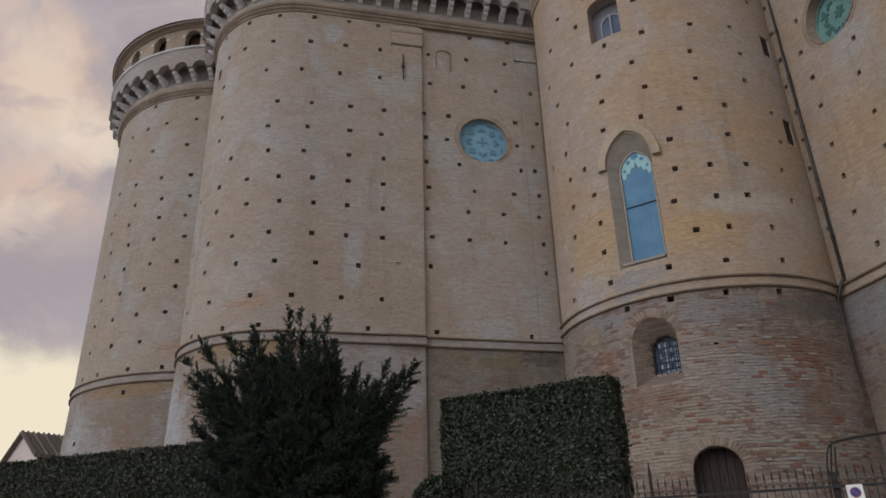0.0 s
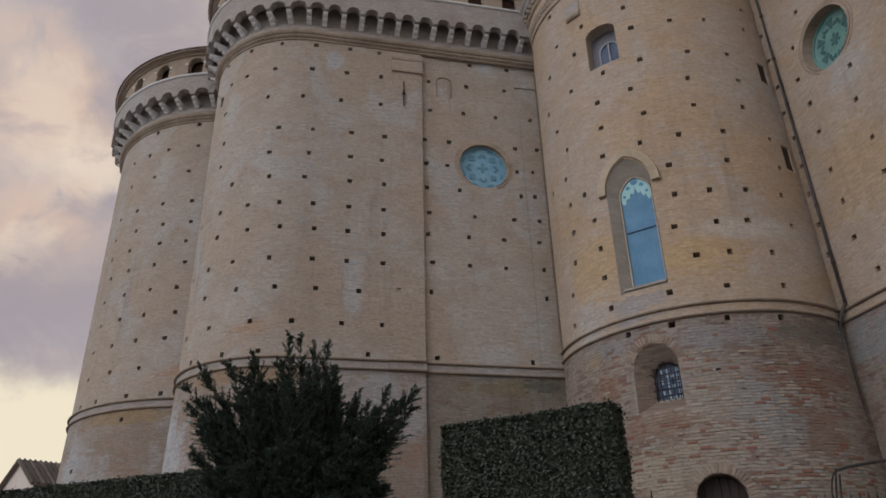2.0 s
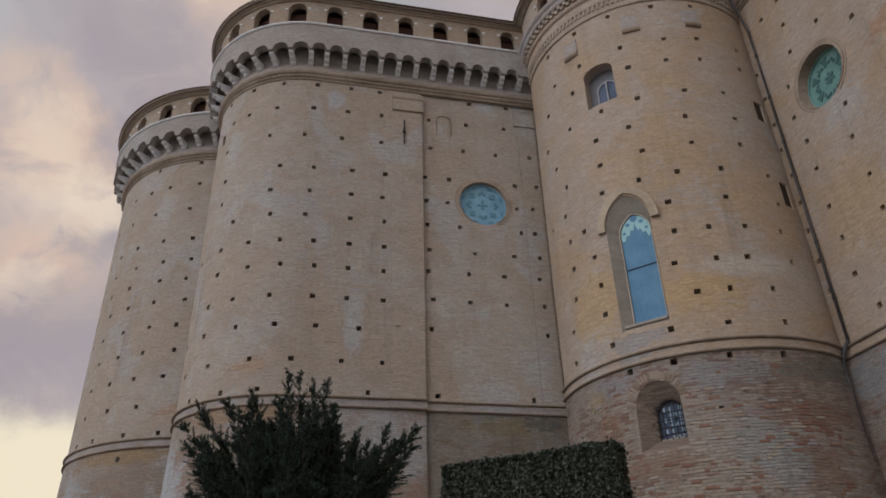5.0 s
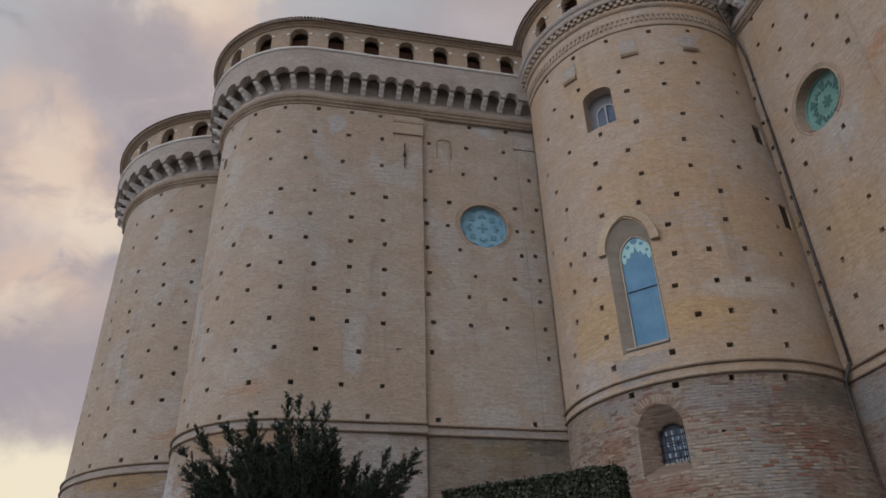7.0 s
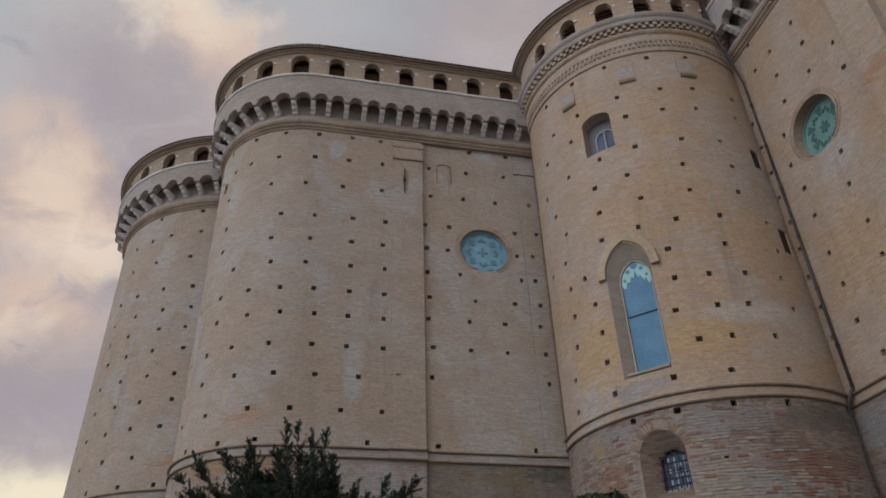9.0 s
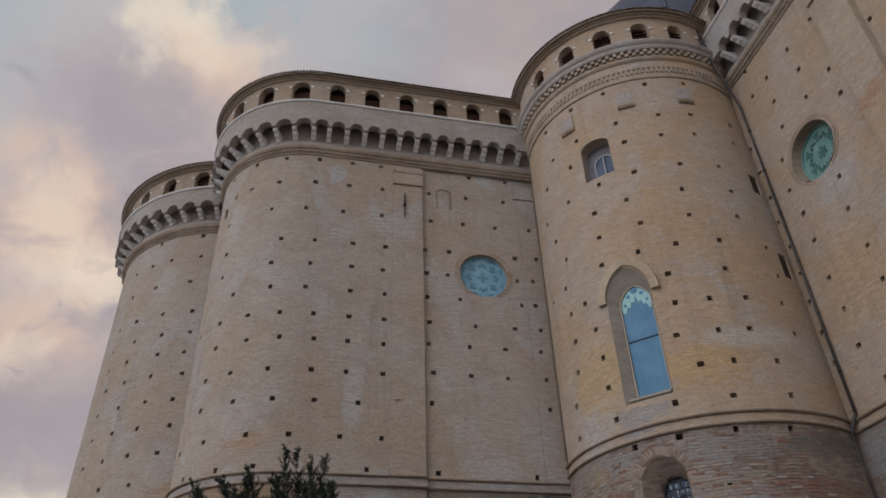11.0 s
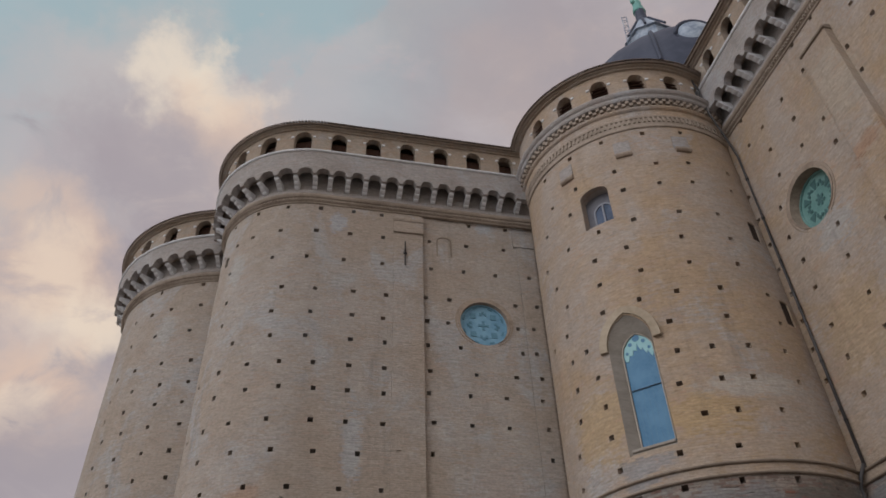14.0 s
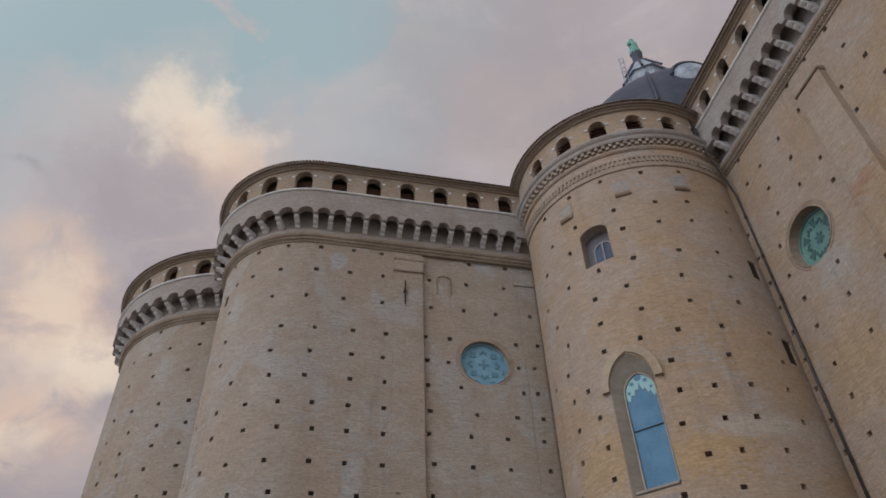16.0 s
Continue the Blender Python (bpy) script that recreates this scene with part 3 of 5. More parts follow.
def base_wall(name, path, u0, u1, mat, parent, off=0.03, label="", foot=0.6):
    return sweep(name, path, u0, u1, [(off + 0.17, foot), (off, SPLIT - 0.1), (off - 1.0, SPLIT - 0.1), (off - 1.0, foot)], mat, parent, 0.15, label)


def string_course(path, u0, u1, parent, off=0.0, mat=None):
    """Two thin rolls with a flat band of wall between them."""
    sweep("string_band", path, u0, u1, [(off + o, z) for o, z in ((-0.3, 9.24), (0.045, 9.24), (0.045, 9.62), (-0.3, 9.62))], mat or PARAPET_BRICK, parent, 0.2, "flat band of the string course")
    # rolls take the dark tone so the shadow gap beneath them shows
    for z, r in ((9.27, 0.045), (9.61, 0.05)):
        prof = [(off - 0.02, z - r)] + [(off + 0.045 + 1.9 * r * math.cos(a), z + r * math.sin(a)) for a in (radians(-90 + 30 * i) for i in range(7))] + [(off - 0.02, z + r)]
        sweep("string_roll", path, u0, u1, prof, DARK_MOULDING, parent, 0.2, "thin moulded roll")


def dentils(path, u0, u1, off, z, parent, pitch=0.15, w=0.075, h=0.10, d=0.07):
    """A row of small teeth under a moulding, one joined part."""
    verts, faces, uv = [], [], []
    k = int((u1 - u0) / pitch)
    for i in range(k):
        m = path.spot(u0 + (i + 0.5) * pitch, off, z)
        b = len(verts)
        for y in (-d, 0.05):
            for x, zz in ((-w / 2, -h / 2), (w / 2, -h / 2), (w / 2, h / 2), (-w / 2, h / 2)):
                verts.append(tuple(m @ Vector((x, y, zz))))
        faces += [(b, b + 1, b + 2, b + 3), (b, b + 4, b + 5, b + 1), (b + 1, b + 5, b + 6, b + 2), (b + 2, b + 6, b + 7, b + 3), (b + 3, b + 7, b + 4, b)]
    ob = from_lists("dentil_course", verts, faces, MOULDING, parent, "row of small brick teeth")
    return tagged(ob, kind="stuff")


def corbel_mesh():
    """Stone bracket of three rounded steps; its top is at 0, x along the wall, -y outwards."""
    bm = bmesh.new()
    prof = [(0.10, -0.42)]
    for k in range(3):
        o, z = -0.14 - 0.215 * k, -0.335 + 0.125 * k
        prof += [(o + 0.13, z - 0.065), (o + 0.02, z - 0.058), (o - 0.06, z - 0.02), (o - 0.08, z + 0.03), (o - 0.05, z + 0.062)]
    prof += [(-0.66, 0.0), (0.10, 0.0)]
    w = 0.108
    a = [bm.verts.new((-w, y, z)) for y, z in prof]
    b = [bm.verts.new((w, y, z)) for y, z in prof]
    bm.faces.new(a), bm.faces.new(b[::-1])
    for i in range(len(prof)):
        j = (i + 1) % len(prof)
        bm.faces.new((a[i], b[i], b[j], a[j]))
    bmesh.ops.recalc_face_normals(bm, faces=bm.faces)
    me = bpy.data.meshes.new("corbel")
    bm.to_mesh(me)
    bm.free()
    me.materials.append(STONE)
    return me


def tile_mesh():
    """Half-round roof tile whose open end looks outwards (-y)."""
    bm = bmesh.new()
    rings = []
    for y, k in ((-0.05, 1.0), (0.45, 0.85)):
        rings.append([bm.verts.new((r * k * math.cos(a), y, r * k * math.sin(a) * 0.6 + (y + 0.12) * 0.30)) for r in (0.066, 0.05) for a in (math.pi * i / 5 for i in range(6))])
    for i in range(5):
        bm.faces.new((rings[0][i], rings[0][i + 1], rings[1][i + 1], rings[1][i]))
        bm.faces.new((rings[0][6 + i], rings[1][6 + i], rings[1][7 + i], rings[0][7 + i]))
        bm.faces.new((rings[0][i], rings[0][6 + i], rings[0][7 + i], rings[0][i + 1]))
    bmesh.ops.recalc_face_normals(bm, faces=bm.faces)
    me = bpy.data.meshes.new("roof_tile")
    bm.to_mesh(me)
    bm.free()
    me.materials.append(ROOF_TILE)
    return me


def impost_mesh():
    bm = bmesh.new()
    box(bm, 0.15, 0.14, 0.10, bevel=0.015)
    me = bpy.data.meshes.new("impost")
    bm.to_mesh(me)
    bm.free()
    me.materials.append(STONE)
    return me


def block_mesh(name, sx, sy, sz, mat, bevel=0.0):
    bm = bmesh.new()
    box(bm, sx, sy, sz, bevel=bevel)
    me = bpy.data.meshes.new(name)
    bm.to_mesh(me)
    bm.free()
    me.materials.append(mat)
    return me


CORBEL, TILE, IMPOST = corbel_mesh(), tile_mesh(), impost_mesh()
BOARD = block_mesh("board", 0.15, 0.03, 1.5, DARK_WOOD)


def set_piece(name, me, parent, m):
    ob = new(name, me)
    ob.parent = parent
    ob.matrix_basis = m
    return ob


def eaves_and_roof(path, u0, u1, off, z, parent, pitch=0.125):
    """Plain brick cornice, eaves board, tiled slope and the tile ends along its edge."""
    sweep("cornice", path, u0, u1, [(off - 0.42, z - 0.19), (off - 0.30, z - 0.17), (off - 0.28, z - 0.11), (off - 0.17, z - 0.09), (off - 0.15, z - 0.05), (off - 0.42, z - 0.05)], GALLERY_BRICK, parent, 0.2, "weathered brick cornice")
    roof = sweep("roof", path, u0, u1, [(off - 0.06, z - 0.05), (off - 0.02, z), (off - 2.6, z + 0.78), (off - 2.6, z + 0.70)], ROOF_TILE, parent, 0.25, "low tiled roof slope")
    k = int((u1 - u0) / pitch)
    for i in range(k):
        set_piece("roof_tile", TILE, roof, path.spot(u0 + (i + 0.5) * pitch, off, z + 0.0))


def gallery(path, u0, u1, corbels, windows, z0, parent, shrink=0.0, squat=0.0, arch_half=0.305):
    """Overhanging walk on corbels: moulding, brackets, arched parapet, ledge, gallery wall with round-headed openings, roof."""
    prof = [(-0.05, z0 - 0.05), (0.05, z0 - 0.03), (0.06, z0 + 0.04), (0.10, z0 + 0.06), (0.10, z0 + 0.2), (0.19, z0 + 0.24), (0.24, z0 + 0.32), (0.24, z0 + 0.40), (0.16, z0 + 0.44), (0.10, z0 + 0.50), (-0.05, z0 + 0.52)]
    sweep("moulding", path, u0, u1, prof, MOULDING, parent, 0.15, "moulded brick band")
    dentils(path, u0, u1, 0.10, z0 + 0.13, parent)
    sweep("back_wall", path, u0, u1, [(0.0, z0 + 0.4), (0.0, z0 + 2.6), (-0.8, z0 + 2.6), (-0.8, z0 + 0.4)], PARAPET_BRICK, parent, 0.2)
    sweep("weathering", path, u0, u1, [(0.0, z0 + 0.46), (0.17, z0 + 0.48), (0.15, z0 + 0.54), (0.03, z0 + 0.86), (-0.02, z0 + 0.86)], PARAPET_BRICK, parent, 0.2, "sloping brick base between the brackets")
    for u in corbels:
        set_piece("corbel", CORBEL, parent, path.spot(u, 0.0, z0 + 1.15))
    mids = [(a + b) / 2 for a, b in zip(corbels, corbels[1:])]
    us, zs = arch_edge(u0, u1, mids, arch_half, z0 + 1.15, z0 + 1.20, 0.30)
    strip("parapet", path, us, 0.80, 0.45, zs, [z0 + 2.60 - squat] * len(us), PARAPET_BRICK, parent, "grey weathered brick parapet on small arches")
    z0 -= squat
    sweep("walkway", path, u0, u1, [(0.46, z0 + 2.0), (0.46, z0 + 2.15), (-0.8, z0 + 2.15), (-0.8, z0 + 2.0)], GALLERY_BRICK, parent, 0.3)
    sweep("ledge", path, u0, u1, [(0.40, z0 + 2.58), (0.84, z0 + 2.58), (0.88, z0 + 2.62), (0.88, z0 + 2.67), (0.84, z0 + 2.71), (0.40, z0 + 2.73)], STONE, parent, 0.2, "pale stone ledge")
    s = z0 + 2.70
    us, zs = arch_edge(u0, u1, windows, 0.37, s, s + 1.06 - shrink, 0.34)
    strip("gallery_wall", path, us, 0.62, 0.30, zs, [z0 + 4.55 - shrink] * len(us), GALLERY_BRICK, parent, "brown brick gallery wall with arched openings")
    for u in windows:
        for e in (-1, 1):
            set_piece("impost", IMPOST, parent, path.spot(u + e * 0.46, 0.60, s + 1.06 - shrink))
    # added dark sheet: its colour gives the shade inside the gallery
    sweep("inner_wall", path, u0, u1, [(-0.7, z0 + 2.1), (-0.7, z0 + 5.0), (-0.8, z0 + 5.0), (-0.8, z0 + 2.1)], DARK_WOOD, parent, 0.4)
    for u in windows:
        shutter = new("shutter")
        shutter.parent = parent
        for i in range(5):
            set_piece("board", BOARD, shutter, path.spot(u - 0.32 + i * 0.16, 0.12 + 0.01 * (i % 2), s + 0.44))
    eaves_and_roof(path, u0, u1, 1.0, z0 + 4.41 - shrink, parent)


# ---------------------------------------------------------------- ground
def build_ground():
    """One sheet: level round the camera, rising to the churchyard terrace, then level to the horizon."""
    ys = [-3000, -200, -20, 3, 5, 7, 9, 10.5, 30, 80, 300, 3000]
    xs = [-3000, -200, -60, -20, 0, 20, 60, 200, 3000]
    verts = [(x, y, 0.0 if y <= 3 else 1.0 * min(1.0, (y - 3) / 7.5)) for y in ys for x in xs]
    k = len(xs)
    faces = [(j * k + i, j * k + i + 1, (j + 1) * k + i + 1, (j + 1) * k + i) for j in range(len(ys) - 1) for i in range(k - 1)]
    # never in view; its pale tone is chosen to throw light up under the corbels
    ob = from_lists("ground", verts, faces, BOUNCE_GROUND)
    tagged(ob, "unseen ground rising gently to the church, pale to bounce light", "ground", kind="structure")


build_ground()


# ---------------------------------------------------------------- far apse
def build_far_apse():
    t = thing("church_apse", "round pale brick apse with scaffold holes and corbelled gallery", "apse", (-11.5, 36, 0), "fortified apses of the church")
    t.location = (0, 0, 0)
    w = upper_wall("wall", APSE_FAR, 0, APSE_FAR.length, 24.0, BRICK_UPPER, t, label="tan brick wall dotted with square scaffold holes")
    bm = bmesh.new()
    putlog_cutter(bm, APSE_FAR, [(23.55, (8.5, 10.9)), (22.3, (6.9, 8.2, 9.4, 11.0)), (20.85, (5.5, 7.1, 8.8, 10.7)), (19.15, (6.6, 8.0, 9.6, 11.1)), (18.0, (5.0, 6.5, 8.2, 9.8, 11.2)),
                                (17.0, (6.5, 8.0, 9.8, 11.1)), (15.9, (5.2, 6.8, 8.2, 9.7, 11.2)), (14.7, (5.3, 6.6, 8.2, 9.7, 11.0)), (13.5, (5.4, 6.7, 8.2, 9.6, 11.1)),
                                (12.3, (5.2, 6.5, 8.0, 9.4, 10.8)), (11.05, (5.2, 6.5, 8.2, 9.8)), (9.85, (6.2, 7.6, 9.4, 11.0))])
    cut(w, bm)
    b = base_wall("base_wall", APSE_FAR, 0, APSE_FAR.length, BRICK_FAR_BASE, t, label="pale weathered brick base")
    bm = bmesh.new()
    putlog_cutter(bm, APSE_FAR, [(8.85, (9.4,)), (7.0, (6.8,))])
    cut(b, bm)
    string_course(APSE_FAR, 0, APSE_FAR.length, t)
    gallery(APSE_FAR, 0.3, APSE_FAR.length, [10.69 + 0.85 * i for i in range(-12, 4)], [10.55 + 1.78 * i for i in range(-5, 2)], 23.75, t, 0.2, 0.28)
    return t


# ---------------------------------------------------------------- main apse
def oculus(path, u, z, r, off, parent, glass, dark, light, petals, label, deep, du=0.0, dz=0.0):
    """Round window: sloping brick ring, recessed glass disc, tracery and dark lights."""
    win = new("round_window")
    win.parent = parent
    tagged(win, label)
    m = path.spot(u, off, z)
    # two orders of moulded brick over the upper half, dying into the wall below
    for ro, ri, y0, d in ((r + 0.25, r + 0.15, -0.02, 0.10), (r + 0.14, r + 0.025, -0.035, 0.12)):
        bm = bmesh.new()
        arc = [radians(-62 + 304 * i / 48) for i in range(49)]
        fade = [min(1.0, 0.08 + 1.5 * math.sin(math.pi * i / 48) ** 1.2) for i in range(49)]
        band(bm, [((ri + (ro - ri) * k) * math.cos(a), (ri + (ro - ri) * k) * math.sin(a)) for a, k in zip(arc, fade)], [(ri * math.cos(a), ri * math.sin(a)) for a in arc], d, m @ Matrix.Translation((0, y0, 0)), False)
        part("brick_surround", bm, RING_BRICK, win, "moulded brick ring")
    bm = bmesh.new()
    a, b = circle(r + 0.03, n=48), circle(r, dz, 48, du)
    f = [[bm.verts.new(m @ Vector((x, y, zz))) for x, zz in line] for line, y in ((a, 0.0), (b, deep))]
    for i in range(48):
        bm.faces.new((f[0][i], f[0][(i + 1) % 48], f[1][(i + 1) % 48], f[1][i]))
    part("reveal", bm, RING_BRICK, win, "straight brick reveal")
    g = m @ Matrix.Translation((du, deep, dz))
    bm = bmesh.new()
    prism(bm, circle(r + 0.02, n=48), 0.05, g)
    part("glass", bm, glass, win)
    bm = bmesh.new()
    band(bm, circle(r, n=48), circle(r * 0.94, n=48), 0.06, g @ Matrix.Translation((0, -0.05, 0)))
    part("rim", bm, glass, win)
    q = g @ Matrix.Translation((0, -0.02, 0))
    square = block_mesh("tracery_light", 0.24 * r, 0.02, 0.24 * r, dark)
    small = block_mesh("tracery_light", 0.10 * r, 0.02, 0.13 * r, dark)
    slit = block_mesh("tracery_light", 0.2 * r, 0.02, 0.07 * r, dark)
    petal = block_mesh("tracery_light", 0.10 * r, 0.02, 0.22 * r, dark)
    bm = bmesh.new()
    prism(bm, [(-0.15 * r, 0.78 * r), (0.15 * r, 0.78 * r), (0.03 * r, 0.45 * r), (-0.03 * r, 0.45 * r)], 0.02, Matrix())
    wedge = bpy.data.meshes.new("tracery_light")
    bm.to_mesh(wedge)
    bm.free()
    wedge.materials.append(dark)
    for k in range(petals):
        turn = 2 * math.pi * k / petals + (math.pi / 4 if petals == 4 else 0)
        rot = q @ Matrix.Rotation(turn, 4, "Y")
        if petals == 4:
            set_piece("tracery_light", square, win, rot @ Matrix.Translation((0, 0, 0.62 * r)) @ Matrix.Rotation(math.pi / 4, 4, "Y"))
        else:
            set_piece("tracery_light", wedge, win, rot)
        rot = q @ Matrix.Rotation(turn + math.pi / petals, 4, "Y")
        for e in (-1, 0, 1):
            set_piece("tracery_light", small, win, rot @ Matrix.Translation((e * 0.11 * r, 0.002 * e, 0.62 * r - abs(e) * 0.08 * r)))
        if petals == 4:
            for e in (-1, 1):
                set_piece("tracery_light", slit, win, rot @ Matrix.Rotation(e * 0.38, 4, "Y") @ Matrix.Translation((0, 0, 0.86 * r)))
    for k in range(4 if petals == 4 else 6):
        set_piece("tracery_light", petal, win, q @ Matrix.Rotation(2 * math.pi * k / (4 if petals == 4 else 6), 4, "Y") @ Matrix.Translation((0, 0.003 * k, 0.11 * r)))
    return win


def build_main_apse():
    t = thing("church_apse", "large rounded brick apse with scaffold holes, round window, corbelled gallery", "apse", group="fortified apses of the church")
    PIL0, PIL1, END = 16.60, 17.92, 23.6
    w = upper_wall("wall", APSE, 0, PIL1 - 0.04, 24.3, BRICK_UPPER, t, label="tan and grey brick wall dotted with square scaffold holes")
    bm = bmesh.new()
    putlog_cutter(bm, APSE, [(23.95, (8.6, 10.2, 11.7, 13.2, 14.7, 16.0)), (22.6, (7.9, 9.1, 10.1, 11.5, 13.1, 14.6, 16.1)), (21.1, (7.4, 8.9, 11.3, 12.8, 14.4, 16.1)),
                            (19.45, (7.3, 9.1, 11.9, 13.3, 14.9, 16.3)), (18.25, (7.5, 9.1, 11.6, 13.2, 14.9, 16.2)), (17.1, (7.4, 10.0, 11.7, 13.1, 14.9, 16.3)),
                            (15.9, (7.9, 9.5, 10.9, 12.2, 13.5, 14.9, 16.3)), (14.8, (7.5, 9.5, 11.0, 12.3, 13.6, 14.9, 16.3)), (13.5, (7.8, 9.2, 10.5, 12.0, 13.6, 14.9, 16.3)),
                            (12.3, (7.6, 9.2, 10.8, 12.3, 13.8, 15.4)), (11.0, (8.0, 9.7, 11.5, 13.0, 14.8, 16.3)), (9.85, (7.4, 8.8, 10.5, 11.9, 13.8, 15.8))])
    box(bm, 0.30, 1.0, 0.55, APSE.spot(8.35, -0.1, 22.05))
    cut(w, bm)
    # bay between pilaster and tower, set a little back
    r = upper_wall("wall", APSE, PIL1 - 0.02, END, 24.3, BRICK_UPPER, t, -0.12, "tan brick wall bay round the window")
    bm = bmesh.new()
    bay = Path(("line", APSE.at(PIL1 - 3, -0.12)[:2], APSE.at(END + 1, -0.12)[:2]))
    sh = PIL1 - 3.216
    BAY_ROWS = [(z, tuple(u - sh for u in us)) for z, us in [
        (24.0, (20.0, 21.8)), (22.75, (18.05, 19.8, 21.6)), (21.2, (18.1, 19.6, 21.1, 22.7)), (19.6, (17.82, 18.9, 21.9, 22.9)), (18.4, (17.88, 18.8, 21.9, 22.6)),
        (17.2, (17.9, 19.3, 22.0, 22.6)), (16.0, (17.97, 19.9, 21.6, 22.7)), (15.0, (17.9, 19.6, 21.1, 22.6)), (13.75, (18.08, 19.6, 21.1, 22.7)), (12.5, (18.0, 22.7)), (9.85, (18.18, 21.9))]]
    putlog_cutter(bm, bay, BAY_ROWS)
    prism(bm, circle(1.085, n=48), 2.0, APSE.spot(20.62, 0.5, 18.53))
    cut(r, bm)
    oculus(APSE, 20.62, 18.53, 1.055, -0.12, t, GLASS_TEAL, TRACERY_DARK, TRACERY_TEAL, 4, "round window with pale blue tracery in a moulded brick ring", 0.22, 0.0, 0.02)
    # pilaster with stepped head
    pil = upper_wall("pilaster", APSE, PIL0, PIL1, 22.95, BRICK_UPPER, t, 0.05, "shallow brick pilaster")
    bm = bmesh.new()
    putlog_cutter(bm, APSE, [(12.4, (16.9,))])
    cut(pil, bm)
    sweep("pilaster_head", APSE, PIL0 - 0.03, PIL1 + 0.03, [(0.05, 22.96), (0.13, 22.98), (0.13, 23.06), (0.09, 23.10), (0.09, 23.62), (0.13, 23.66), (0.15, 23.74), (0.15, 23.93), (-0.9, 23.95), (-0.9, 22.96)], BRICK_UPPER, t, 0.5, "brick pilaster capital")
    pil = sweep("pilaster", APSE, 22.45, 23.3, [(-0.06, SPLIT), (-0.06, 22.95), (-0.3, 22.95), (-0.3, SPLIT)], BRICK_UPPER, t, 0.5, "shallow brick pilaster")
    bm = bmesh.new()
    putlog_cutter(bm, bay, [(z, us[-1:]) for z, us in BAY_ROWS if us[-1] + sh > 22.5])
    cut(pil, bm)
    sweep("pilaster_head", APSE, 22.30, 23.3, [(-0.02, 22.97), (-0.02, 23.1), (-0.06, 23.15), (-0.06, 23.8), (-0.02, 23.9), (-0.3, 23.95), (-0.3, 22.97)], BRICK_UPPER, t, 0.5)
    # blind niche
    bm = bmesh.new()
    band(bm, round_head(0.30, 22.0, 22.85, 8, 0.2, 0.06), round_head(0.30, 22.0, 22.85, 8, 0.2, 0.0), 0.08, APSE.spot(18.95, -0.09, 0), False)
    part("blind_niche", bm, DARK_MOULDING, t, "outline of a small blocked niche")
    # iron tie anchor
    bm = bmesh.new()
    m = APSE.spot(17.1, 0.10, 21.75)
    box(bm, 0.05, 0.05, 1.35, m, 0.01)
    box(bm, 0.16, 0.06, 0.10, m, 0.02)
    box(bm, 0.09, 0.06, 0.16, m @ Matrix.Translation((0, 0, 0.12)), 0.02)
    part("tie_anchor", bm, IRON, t, "iron wall anchor")
    base_wall("base_wall", APSE, 0, PIL1, BRICK_PALE, t, label="pale grey weathered brick base")
    base_wall("base_wall", APSE, PIL1 + 0.005, END, BRICK_BAY_BASE, t, -0.09, "weathered, stained brick base with hedge and yew shade in its tones")
    string_course(APSE, 0, PIL0 - 0.03, t)
    string_course(APSE, PIL0 - 0.025, PIL1 + 0.03, t, 0.06)
    string_course(APSE, PIL1 + 0.035, END, t, -0.12)
    cs = [8.9 - 0.78 * i for i in range(9, 0, -1)] + [8.9 + 0.785 * i for i in range(6)] + [13.5 + 0.822 * i for i in range(11)] + [22.62]
    gallery(APSE, 0.3, 23.6, cs, [9.0 - 1.62 * i for i in range(5, 0, -1)] + [9.0, 10.6, 12.15] + [13.75 + 1.68 * i for i in range(6)], 24.2, t)
    return t


